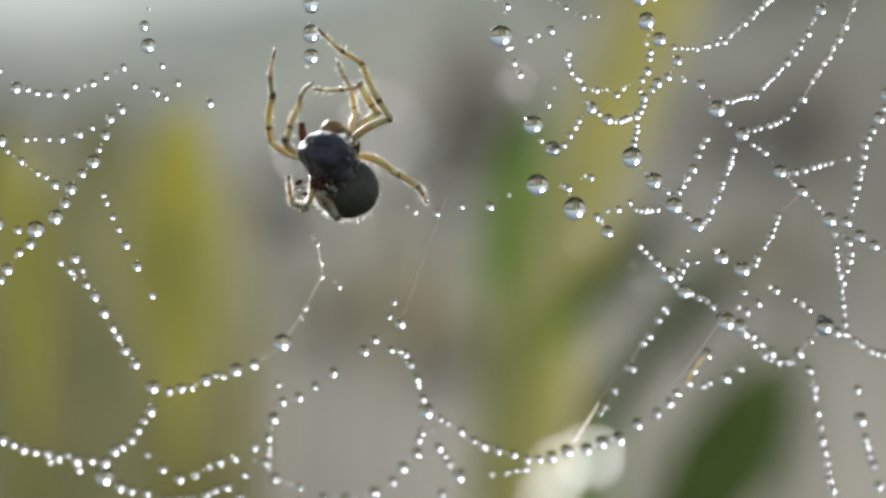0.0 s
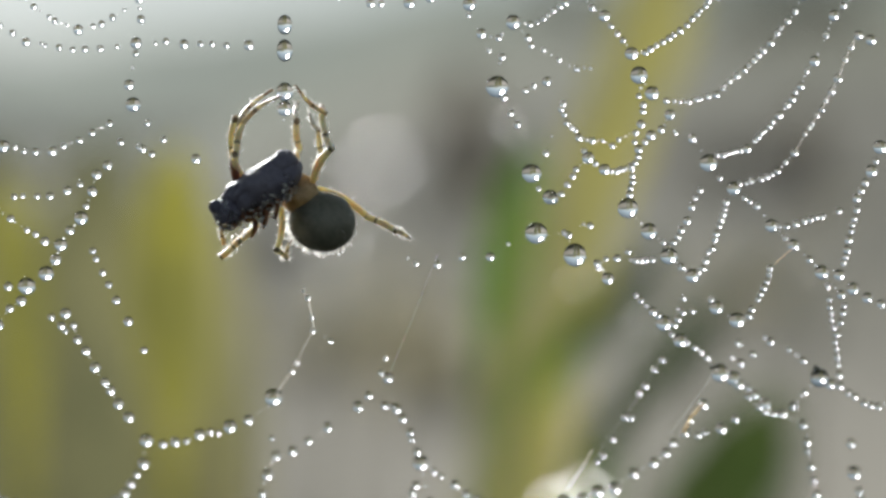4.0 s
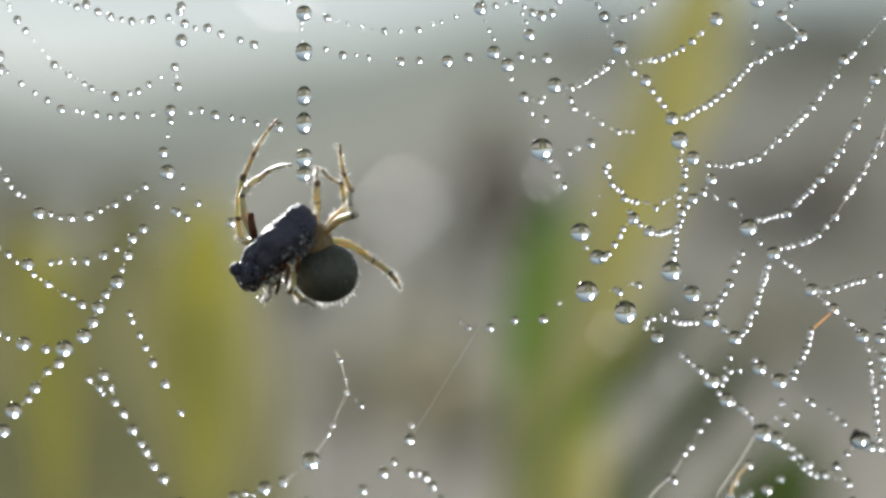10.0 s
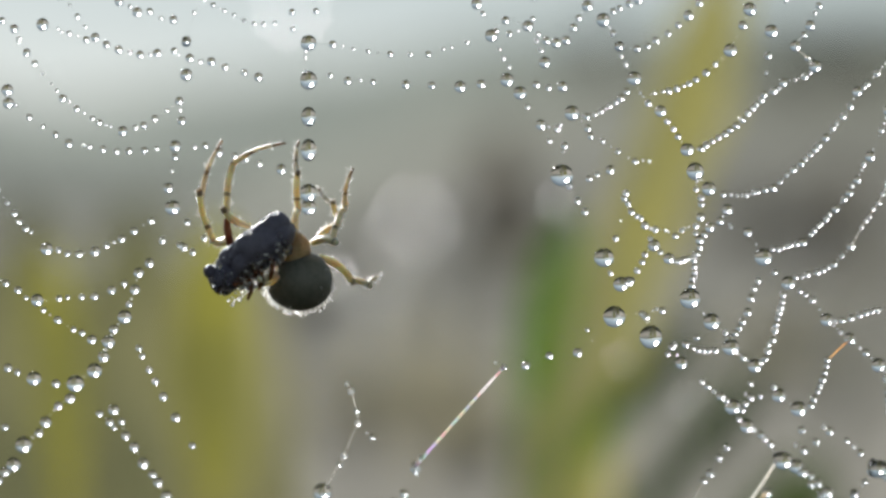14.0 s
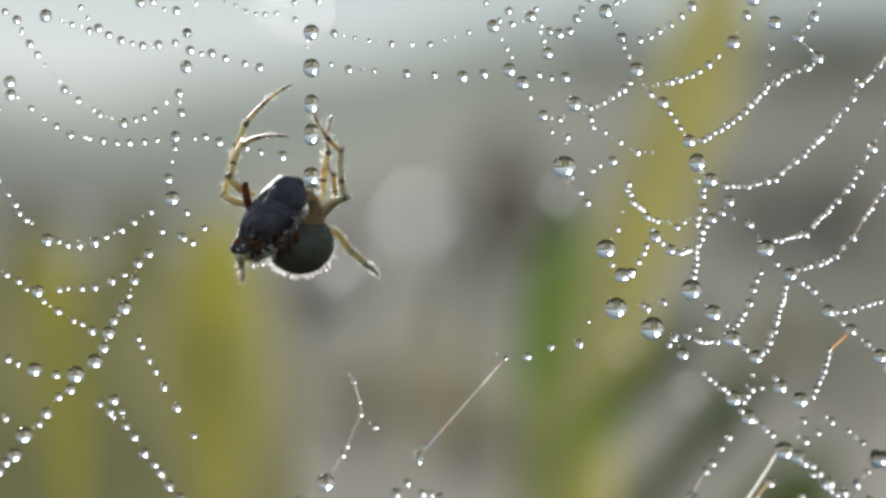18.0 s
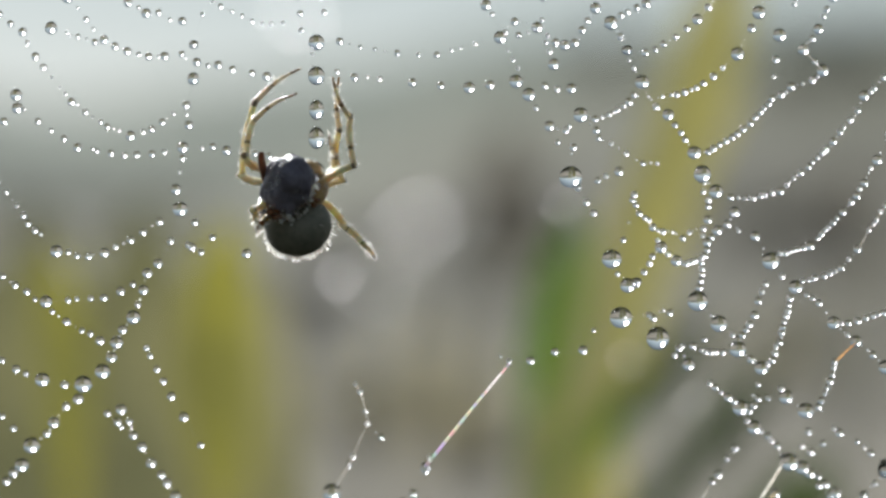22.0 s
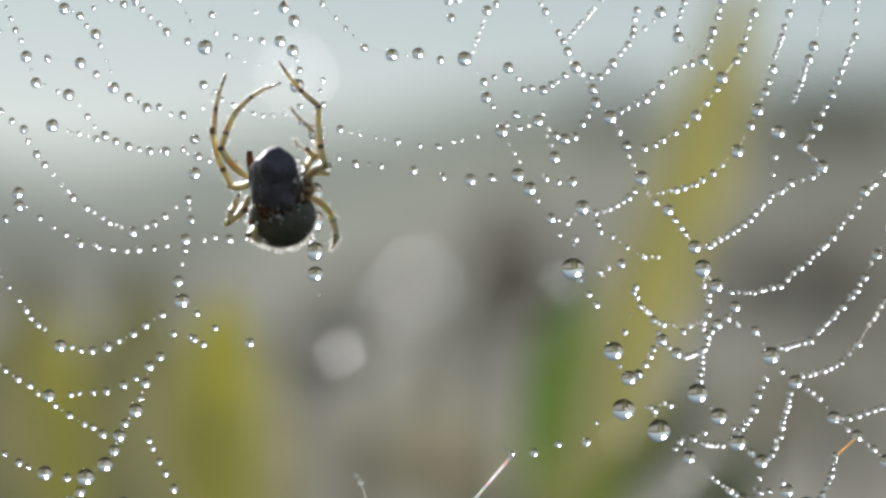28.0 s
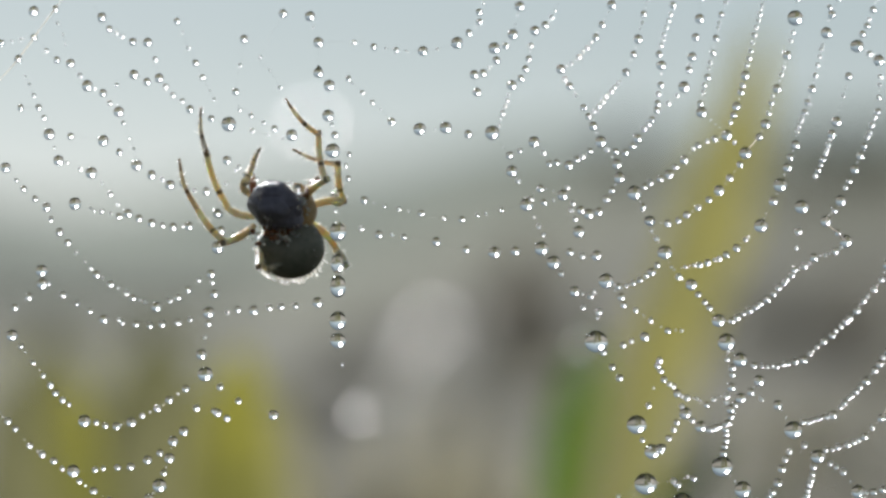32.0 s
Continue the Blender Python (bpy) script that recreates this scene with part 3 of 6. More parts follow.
gust(335, 168, (-1, 2), (-1, 3), (-1, 4), (-1, 4), (-1, 1), (-1, -2), (-6, 1), (0, -1), (6, -2), (0, 4), (-5, 3), (0, 0), (-2, 0), (-9, 0), (-8, 3), (-7, 1), (-4, 0), (1, 1), (-5, 2), (-4, 3), (-7, 3), (-5, 4), (-1, 1), (-1, 1), (-1, 0), (-1, 0), (-1, 0))
gust(730, 103, (-2, 1), (-2, 1), (-2, 1), (-3, 1), (3, 1), (1, 0), (-8, 8), (-2, 5), (4, 4), (-1, 2), (-3, -1), (0, 0), (0, 1), (-7, -2), (-5, 2), (-7, -1), (-4, 1), (0, 0), (-4, 2), (-6, 0), (-5, 2), (-4, 3), (0, 0), (0, 0), (0, 0), (0, 0), (0, 0))
gust(276, 420, (-3, -1), (-6, -2), (-4, -2), (-1, 1), (0, -4), (0, -6), (-4, -1), (1, -4), (6, -6), (1, 1), (-5, 2), (0, 0), (0, 0), (-8, -2), (-7, 1), (-5, -1), (-2, -3), (2, -3), (-2, -3), (-1, -3), (-4, -4), (-2, -4), (0, -4), (0, -3), (0, -2), (0, -2), (0, -2))
gust(939, 602, (-5, -3), (-5, -3), (-7, -4), (-10, -6), (-11, -13), (-14, -12), (-15, -4), (-14, -8), (-16, -13), (-7, 0), (1, 6), (0, 0), (4, -1), (0, -9), (1, 2), (0, -3), (-7, -6), (-7, -6), (-3, -9), (-2, -11), (-1, -11), (0, -13), (2, -9), (1, -6), (1, -5), (1, -5), (1, -5))
gust(1396, 772, (4, -1), (3, -3), (3, -1), (1, 0), (1, -1), (0, -4), (-1, -2), (0, -4), (-4, -3), (0, -1), (0, 1), (0, 0), (0, -3), (-1, -5), (-3, -2), (-2, -4), (-6, -2), (-6, -4), (-4, -3), (-2, -3), (-4, -4), (-4, -5), (-2, -2), (-1, -2), (-1, -2), (-1, -2), (-1, -2))
gust(1305, 570, (0, 4), (-3, 4), (-4, 6), (0, 0), (-1, 2), (-1, 1), (-3, 3), (0, 0), (-4, 0), (0, 1), (-1, 0), (0, 0), (0, -1), (-1, -1), (-3, 1), (-2, -2), (-5, 0), (-4, -1), (-3, 0), (-2, 0), (-4, 1), (-2, 0), (-3, 0), (-2, -1), (-3, -2), (-4, 0), (-3, 0))
gust(1530, 116, (1, -2), (1, -2), (2, -3), (3, -4), (3, -7), (2, -5), (2, -2), (2, -2), (3, -4), (2, -2), (-1, 0), (0, 0), (0, 0), (-1, 1), (-1, 3), (0, 1), (-3, 1), (-1, 3), (-3, 2), (-2, 1), (-4, 3), (-5, 5), (-2, 3), (-2, 2), (-1, 2), (-1, 2), (-1, 2))
gust(1303, 41, (1, -1), (1, -1), (1, -1), (1, -1), (2, -1), (2, -2), (1, -3), (1, -2), (3, -3), (1, -1), (1, 1), (0, 0), (1, 1), (1, 1), (0, 4), (3, 0), (-2, -1), (1, 1), (-2, 0), (0, -2), (-2, 1), (-2, 2), (-2, 1), (-1, 0), (-1, 0), (-1, 0), (-1, 0))
gust(839, 952, (0, 0), (1, 3), (3, 5), (11, -3), (7, -5), (5, -4), (4, -3), (4, -3), (4, -3), (4, -3), (4, -3), (4, -3), (4, -3), (4, -3), (4, -3), (4, -3), (4, -3), (4, -3), (4, -3), (4, -3), (4, -3), (4, -3), (4, -3), (4, -3), (4, -3), (4, -3), (4, -3))
gust(564, 959, (0, 0), (-5, 2), (2, 6), (8, 6), (10, 0), (7, 0), (5, 0), (5, 0), (5, 0), (5, 0), (5, 0), (5, 0), (5, 0), (5, 0), (5, 0), (5, 0), (5, 0), (5, 0), (5, 0), (5, 0), (5, 0), (5, 0), (5, 0), (5, 0), (5, 0), (5, 0), (5, 0))
gust(345, 939, (0, 0), (-4, 1), (1, 1), (9, 1), (8, -1), (6, -1), (4, -1), (4, -1), (4, -1), (4, -1), (4, -1), (4, -1), (4, -1), (4, -1), (4, -1), (4, -1), (4, -1), (4, -1), (4, -1), (4, -1), (4, -1), (4, -1), (4, -1), (4, -1), (4, -1), (4, -1), (4, -1))
gust(498, 871, (0, 0), (-5, 2), (0, 5), (8, 7), (7, 0), (5, 0), (4, 0), (4, 0), (4, 0), (4, 0), (4, 0), (4, 0), (4, 0), (4, 0), (4, 0), (4, 0), (4, 0), (4, 0), (4, 0), (4, 0), (4, 0), (4, 0), (4, 0), (4, 0), (4, 0), (4, 0), (4, 0))
gust(1209, 979, (0, 0), (-2, -1), (-4, 0), (1, -4), (5, -6), (3, -4), (2, -3), (2, -3), (2, -3), (2, -3), (2, -3), (2, -3), (2, -3), (2, -3), (2, -3), (2, -3), (2, -3), (2, -3), (2, -3), (2, -3), (2, -3), (2, -3), (2, -3), (2, -3), (2, -3), (2, -3), (2, -3))
gust(1333, 881, (0, 0), (-2, -1), (-3, 1), (-2, -1), (3, -2), (2, -2), (1, -1), (1, -1), (1, -1), (1, -1), (1, -1), (1, -1), (1, -1), (1, -1), (1, -1), (1, -1), (1, -1), (1, -1), (1, -1), (1, -1), (1, -1), (1, -1), (1, -1), (1, -1), (1, -1), (1, -1), (1, -1))
gust(1572, 781, (0, 0), (-1, -1), (-3, 2), (0, -1), (-4, 2), (-6, 0), (-9, 3), (-7, 0), (-11, 1), (-10, 3), (-9, 4), (-10, 5), (-12, 3), (-14, 3), (-14, 4), (-12, 3), (-13, 3), (-11, 2), (-8, 2), (-6, 1), (-4, 1), (-4, 1), (-4, 1), (-4, 1), (-4, 1), (-4, 1), (-4, 1))
gust(900, 1058, (0, 0), (1, 2), (1, 5), (1, 4), (0, 2), (0, 2), (0, 2), (0, 2), (0, 2), (0, 2), (0, 2), (0, 2), (0, 2), (0, 2), (0, 2), (0, 2), (0, 2), (0, 2), (0, 2), (0, 2), (0, 2), (0, 2), (0, 2), (0, 2), (0, 2), (0, 2), (0, 2))
gust(703, 848, (0, 0), (-1, 2), (4, 4), (17, 2), (10, -4), (7, -3), (5, -2), (5, -2), (5, -2), (5, -2), (5, -2), (5, -2), (5, -2), (5, -2), (5, -2), (5, -2), (5, -2), (5, -2), (5, -2), (5, -2), (5, -2), (5, -2), (5, -2), (5, -2), (5, -2), (5, -2), (5, -2))
gust(1552, 890, (0, 0), (-1, -1), (-3, 2), (-3, 6), (-3, 2), (-4, 2), (-3, 3), (-3, 2), (-2, 2), (-1, 1), (-1, 1), (-1, 1), (-1, 1), (-1, 1), (-1, 1), (-1, 1), (-1, 1), (-1, 1), (-1, 1), (-1, 1), (-1, 1), (-1, 1), (-1, 1), (-1, 1), (-1, 1), (-1, 1), (-1, 1))
gust(823, -106, (-1, 1), (-1, 1), (-1, 1), (-1, 1), (-1, 1), (-1, 1), (-1, 1), (-1, 1), (-1, 1), (-1, 1), (-1, 1), (-1, 1), (-1, 1), (-1, 1), (-1, 1), (-1, 1), (-1, 1), (-2, 1), (-2, 1), (-3, 1), (-4, 2), (-5, 2), (-4, -1), (-7, 1), (-7, 2), (-4, 1), (0, 0))
gust(1077, -4, (1, -2), (1, -2), (1, -2), (1, -2), (1, -2), (1, -2), (1, -2), (1, -2), (1, -3), (1, -4), (1, -5), (2, -6), (2, -8), (2, -7), (1, -5), (2, -7), (-1, -7), (1, -5), (0, -5), (-2, -6), (-1, -5), (-2, -2), (0, -3), (-1, -1), (-1, 1), (-2, 1), (0, 0))
gust(1014, -93, (-1, -3), (-1, -3), (-1, -3), (-1, -3), (-1, -3), (-1, -3), (-1, -3), (-1, -3), (-1, -3), (-1, -3), (-1, -3), (-1, -3), (-1, -3), (-1, -3), (-1, -3), (-1, -3), (-1, -3), (-1, -4), (-2, -5), (-2, -7), (-2, -9), (-4, -6), (-4, -4), (-2, -2), (-1, 0), (-1, 1), (0, 0))
gust(1243, -116, (0, -1), (0, -1), (0, -1), (0, -1), (0, -1), (0, -1), (0, -1), (0, -1), (0, -1), (0, -1), (0, -1), (0, -1), (0, -1), (0, -1), (0, -1), (0, -1), (0, -1), (0, -1), (0, -1), (0, -1), (0, -2), (0, -2), (-1, -2), (0, -1), (0, 0), (0, 1), (0, 0))
gust(1277, -84, (1, 0), (1, 0), (1, 0), (1, 0), (1, 0), (1, 0), (1, 0), (1, 0), (1, 0), (1, 0), (1, 0), (1, 0), (1, 0), (1, 0), (1, 0), (1, 0), (1, 0), (2, 1), (3, 1), (3, 1), (0, -2), (0, -1), (-1, -1), (0, -2), (0, 0), (0, 1), (0, 0))
gust(1338, -29, (1, -1), (1, -1), (1, -1), (1, -1), (1, -1), (1, -1), (1, -1), (1, -1), (1, -1), (1, -1), (1, -1), (1, -1), (1, -1), (1, -2), (2, -3), (4, -3), (2, -4), (4, -2), (2, -3), (2, -5), (1, -3), (0, 0), (1, -1), (0, 0), (0, 0), (0, 0), (0, 0))
gust(694, -109, (-3, -1), (-3, -1), (-3, -1), (-3, -1), (-3, -1), (-3, -1), (-3, -1), (-3, -1), (-3, -1), (-3, -1), (-3, -1), (-3, -1), (-3, -1), (-3, -1), (-3, -1), (-3, -1), (-3, -1), (-3, -1), (-3, -1), (-3, -1), (-4, -2), (-6, -3), (-8, -3), (-10, -2), (-12, -3), (-6, -3), (0, 0))
gust(195, -60, (0, -3), (0, -3), (0, -3), (0, -3), (0, -3), (0, -3), (0, -3), (0, -3), (0, -3), (0, -3), (0, -3), (0, -3), (0, -3), (0, -3), (0, -3), (0, -3), (0, -3), (0, -5), (0, -6), (1, -8), (1, -9), (-1, -8), (0, -6), (-3, -6), (-1, -5), (-2, 0), (0, 0))
gust(944, -220, (0, -1), (0, -1), (0, -1), (0, -1), (0, -1), (0, -1), (0, -1), (0, -1), (0, -1), (0, -1), (0, -1), (0, -1), (0, -1), (0, -1), (0, -1), (0, -1), (0, -1), (0, -1), (0, -1), (0, -1), (0, -1), (0, -1), (-1, -3), (-1, -4), (-2, -2), (0, -1), (0, 0))
gust(116, -55, (0, -2), (0, -2), (0, -2), (0, -2), (0, -2), (0, -2), (0, -2), (0, -2), (0, -2), (0, -2), (0, -2), (0, -2), (0, -2), (0, -2), (0, -2), (0, -2), (0, -3), (-1, -4), (-1, -5), (-1, -6), (0, -6), (-1, -7), (1, -5), (-3, -3), (-1, -3), (0, -2), (0, 0))

EARLY, LATE = np.array(EARLY, float), np.array(LATE, float)
gust_places, gust_shifts = np.array(gust_places, float), np.array(gust_shifts, float)


def share(places, u, w):
    """How much each of the places has to say at (u, w)."""
    k = 1 / ((u - places[:, 0]) ** 2 + (w - places[:, 1]) ** 2 + 900) ** 1.5
    return k / k.sum()


def bent(table, u, w):
    return share(table, u, w) @ table[:, 2:]


def blown(u, w, t):
    """The wind's shift at t seconds."""
    after = min(max(int(np.searchsorted(GUST_TIMES, t)), 1), len(GUST_TIMES) - 1)
    a, b = GUST_TIMES[after - 1], GUST_TIMES[after]
    k = min(max((t - a) / (b - a), 0), 1)
    return share(gust_places, u, w) @ (gust_shifts[:, after - 1] * (1 - k) + gust_shifts[:, after] * k)


def hung(u, w, t):
    """Where a point of the plan hangs at t seconds."""
    early = float(np.interp(t, (0, 1.5, 3, 6, 7.5, 9, 11, 13), (1, 0.8, 0.7, 0.58, 0.4, 0.28, 0.22, 0)))
    late = float(np.interp(t, (13, 19, 23, 28, 32), (0, 0.17, 0.46, 0.8, 1)))
    a, b, c = bent(EARLY, u, w), bent(LATE, u, w), blown(u, w, t)
    return float(u + early * a[0] + late * b[0] + c[0]), float(w + early * a[1] + late * b[1] + c[1])


def at_rest(u, w, t):
    """The place on the plan of what shows at (u, w) at t seconds."""
    right, down = sway(t)
    goal = (u - right, w - down)
    p = goal
    for _ in range(12):
        h = hung(*p, t)
        p = (p[0] + 0.7 * (goal[0] - h[0]), p[1] + 0.7 * (goal[1] - h[1]))
    return p


def ripple(u, w):
    """The web is not quite flat, and its lower part leans back."""
    return 1.5e-5 * max(0.0, w - 520) + 0.0005 * noise.noise(Vector((u / 260, w / 260, 4)))


def ball(rings):
    bm = bmesh.new()
    bmesh.ops.create_icosphere(bm, subdivisions=rings, radius=1)
    return mesh_of("dew_drop", bm, WATER)


BALL = ball(4)
MID_BALL = ball(3)
MID_BALL.materials[0] = MID_WATER
HANGING = ball(4)  # a drop that hangs from a thread, drawn out to a point
for v in HANGING.vertices:
    if v.co.z > 0.3:
        k = (v.co.z - 0.3) / 0.7
        v.co.x, v.co.y, v.co.z = v.co.x * (1 - 0.35 * k), v.co.y * (1 - 0.35 * k), v.co.z + 0.45 * k ** 3
SMALL_BALL = bmesh.new()
bmesh.ops.create_icosphere(SMALL_BALL, subdivisions=2, radius=1)
BALL_POINTS = np.array([v.co[:] for v in SMALL_BALL.verts])
BALL_FACES = np.array([[v.index for v in f.verts] for f in SMALL_BALL.faces])
SMALL_BALL.free()

web = tagged(thing("spider_web", (0, 0, HEIGHT)), "dewy orb web of fine silk strung with clear water drops", "spider web")
moves = []
rng = random.Random(7)


def drop(at, radius, parent, tall=1.0, mesh=None):
    ob = new("dew_drop", mesh or BALL)
    ob.parent = parent
    ob.location = at
    r = radius * UNIT
    ob.scale = (r, r, r * tall)
    return ob


def beads(places, parent, name="dew_beading", mat=FINE_WATER, label="fine clear water beads"):
    """The small beads of one thread, joined."""
    points = np.concatenate([np.array(p) + BALL_POINTS * r * UNIT for p, r in places])
    faces = np.concatenate([BALL_FACES + i * len(BALL_POINTS) for i in range(len(places))])
    me = bpy.data.meshes.new(name)
    me.from_pydata(points.tolist(), [], faces.tolist())
    me.materials.append(mat)
    me.polygons.foreach_set("use_smooth", [True] * len(me.polygons))
    ob = new(name, me)
    ob.parent = parent
    tagged(ob, label, kind="stuff")


def strand(name, nodes, when=13, fill=14, thick=0.12, mat=None, pull=None, twist=None):
    """A thread of the web with its drops, in stiff lengths: nodes are (u, w, drop radius) as they hang at when seconds,
    fill is the spacing of tiny beads between them, pull how the climbing spider draws it aside,
    twist how far a flat band of silk is turned away from its broad side: (seconds, degrees)."""
    nodes = [(*at_rest(u, w, when), r) for u, w, r in nodes]
    count = max(1, round((len(nodes) - 1) / 5))
    cuts = [round(i * (len(nodes) - 1) / count) for i in range(count + 1)]
    for a, b in zip(cuts, cuts[1:]):
        first = nodes[a] if a == 0 else (*nodes[a][:2], 0)
        length(name, [first, *nodes[a + 1:b + 1]], fill, thick, mat, pull, twist)


def length(name, nodes, fill, thick, mat, pull, twist):
    mid = (sum(n[0] for n in nodes) / len(nodes), sum(n[1] for n in nodes) / len(nodes))
    base = plan(*mid)
    ends = (nodes[0], nodes[-1]) if len(nodes) > 1 else (nodes[0], nodes[0])

    def at(u, w):
        return plan(u, w, ripple(u, w)) - base

    flat = [at(u, w) for u, w, _ in nodes]
    line = glide(flat, 4) if len(flat) > 1 else [flat[0] + Vector((0, 0, 1e-4)), flat[0]]
    bm = bmesh.new()
    tube(bm, line, [thick * UNIT] * len(line), 4)
    # A flat band, turned edge-on while the thread shows no glint.
    if twist:
        bm.verts.ensure_lookup_table()
        for i, p in enumerate(line):
            for v in bm.verts[4 * i:4 * i + 4]:
                v.co.y = p.y + 0.03 * (v.co.y - p.y)
    ob = part(name, bm, mat or SILK, web)
    ob.location = base - web.location
    small = []
    for (u, w, r), p in zip(nodes, flat):
        if w > 600 and 0 < r < 10:
            r *= 1.1
        if r < 0:
            drop(p, -r, ob, 1.0, HANGING)
        elif r >= 5.5:
            drop(p, r * rng.uniform(0.96, 1.04), ob, rng.uniform(0.95, 1.05), BALL if r > 11 else MID_BALL)
        elif r > 0:
            small.append((p, (1.2 if w > 50 else 1.0) * r * rng.uniform(0.9, 1.1)))
    if fill:
        for i in range(len(nodes) - 1):
            piece = line[i * 4:i * 4 + 5]
            free = (flat[i + 1] - flat[i]).length / UNIT - abs(nodes[i][2]) - abs(nodes[i + 1][2])
            for k in range(int(free / fill)):
                if rng.random() < 0.75:
                    s = (nodes[i][2] + free * (k + rng.uniform(0.3, 0.7)) / int(free / fill)) / (free + nodes[i][2] + nodes[i + 1][2])
                    j = min(int(s * 4), 3)
                    small.append((piece[j].lerp(piece[j + 1], s * 4 - j), rng.uniform(0.9, 2.1 if nodes[0][1] > 50 else 1.6)))
    if small:
        beads(small, ob)
    moves.append((ob, mid, ends, pull, twist, flat[0], (flat[-1] - flat[0]).normalized()))
    return ob


# How the spider draws threads aside near the end of its climb: (share of it at the thread's first end, (seconds, right, down)).
UPPER_PULL = (1, ((28, -17, 17), (29, -18, 18), (30, -26, 20), (31, -16, 10), (32, 0, 0)))
SIDE_PULL = (0, ((28, 34, -32), (29, 28, -28), (30, 12, -13), (31, 4, -4), (32, 0, 0)))


def strand_pose(mid, ends, pull, t):
    """The pose of a thread in the web's space when its two ends hang at t."""
    a, b = (Vector(hung(e[0], e[1], t)) for e in ends)
    a0, b0 = Vector(ends[0][:2]), Vector(ends[1][:2])
    drawn = Vector((0, 0))
    if pull:
        first, rows = pull
        drawn = Vector([float(np.interp(t, [r[0] for r in rows], [r[k] for r in rows])) for k in (1, 2)])
        a, b = a + first * drawn, b + drawn
        drawn = drawn * (1 + first) / 2
    turn = 0.0
    if (b0 - a0).length > 30:
        before, after = b0 - a0, b - a
        turn = math.atan2(before.x * after.y - before.y * after.x, before.dot(after))
    m = hung(*mid, t)
    right, down = sway(t)
    back = 0.4 * ripple(*mid) / REACH
    p = plan(m[0] + drawn.x + back * right, m[1] + drawn.y + back * down) - web.location
    return Matrix.Translation(p) @ Matrix.Rotation(turn, 4, "Y")



# spirals over the spider
strand("spiral_thread", [(560, 31, 0), (600, 33, 7), (618, 37, 2), (637, 41, 4), (663, 45, 4), (681, 48, 2), (703, 50, 6), (737, 50, 4), (769, 50, 6), (796, 41, 4), (811, 37, 3), (837, 29, 4), (881, 17, 12)], fill=0)
strand("spiral_thread", [(560, 92, 0), (596, 88, 4), (627, 97, 7), (651, 96, 3), (672, 99, 4), (730, 103, 8), (775, 105, 7), (825, 108, 11), (862, 103, 8), (908, 96, 12), (931, 119, 12)], fill=0)
strand("spiral_thread", [(931, 115, 0), (960, 104, 7), (982, 110, 5), (1007, 108, 9)], fill=0)
strand("spiral_thread", [(385, 220, 3), (400, 228, 5), (420, 237, 4), (437, 243, 4), (455, 251, 4), (472, 254, 4), (488, 253, 5), (508, 250, 4)], 30, fill=12)
# first spoke to the right
strand("radial_thread", [(881, 20, 0), (895, 42, 3), (903, 58, 4), (912, 73, 3), (908, 92, 0), (931, 119, 0), (944, 144, 4), (968, 176, 9), (983, 205, 4)], fill=0)
strand("spiral_thread", [(968, 176, 0), (983, 180, 2), (997, 183, 5), (1003, 176, 3), (1023, 155, 13)], fill=0)
strand("spiral_thread", [(997, 183, 0), (1010, 213, 5), (1007, 224, 2), (1005, 266, 20), (1018, 285, 5), (1033, 311, 5), (1046, 330, 5)], fill=0)
strand("spiral_thread", [(1023, 155, 0), (1050, 161, 6), (1063, 158, 3), (1075, 152, 4), (1083, 147, 3), (1090, 142, 4), (1101, 135, 4), (1110, 128, 7), (1120, 116, 6), (1134, 97, 0)], fill=6)
strand("spiral_thread", [(1023, 155, 0), (1051, 182, 7), (1056, 196, 6), (1078, 205, 4), (1105, 223, 4), (1135, 240, 6), (1149, 239, 2), (1160, 240, 3)], fill=18)
strand("spiral_thread", [(1091, 256, 8), (1068, 264, 4), (1053, 272, 6), (1020, 285, 3)], fill=0)
strand("spiral_thread", [(1046, 330, 0), (1079, 412, 18)], fill=0)
strand("spiral_thread", [(1109, 347, 2), (1100, 378, 5), (1079, 412, 0)], fill=0)
# the main spoke
strand("radial_thread", [(1095, 12, 4), (1107, 34, 10), (1111, 54, 3), (1119, 69, 4), (1134, 93, 13), (1146, 119, 2), (1158, 137, 5), (1180, 151, 10), (1192, 169, 6), (1203, 183, 5), (1211, 196, 6), (1227, 219, 12), (1241, 257, 15), (1265, 288, 12), (1298, 325, 10), (1306, 358, 3), (1335, 367, 8), (1363, 411, 16), (1383, 438, 5), (1407, 457, 13), (1428, 472, 4), (1438, 478, 4), (1450, 487, 5), (1475, 522, 12), (1500, 545, 4), (1515, 556, 10), (1544, 580, 7), (1566, 602, 12), (1600, 640, 8)], fill=10)
strand("spiral_thread", [(1146, 125, 0), (1170, 119, 3), (1185, 116, 3), (1195, 115, 5), (1209, 111, 5), (1221, 106, 3), (1231, 102, 5), (1243, 94, 6), (1261, 82, 7), (1277, 67, 4), (1303, 42, 12)], fill=9)
strand("spiral_thread", [(1227, 219, 0), (1252, 217, 6), (1261, 211, 5), (1272, 204, 4), (1283, 198, 5), (1294, 191, 6), (1303, 184, 6), (1314, 176, 6), (1326, 166, 6), (1335, 155, 5), (1344, 146, 5), (1350, 139, 4), (1359, 131, 5), (1364, 121, 6), (1381, 115, 5), (1390, 110, 3), (1398, 100, 7), (1419, 95, 3), (1436, 89, 5), (1446, 82, 3)], fill=6)
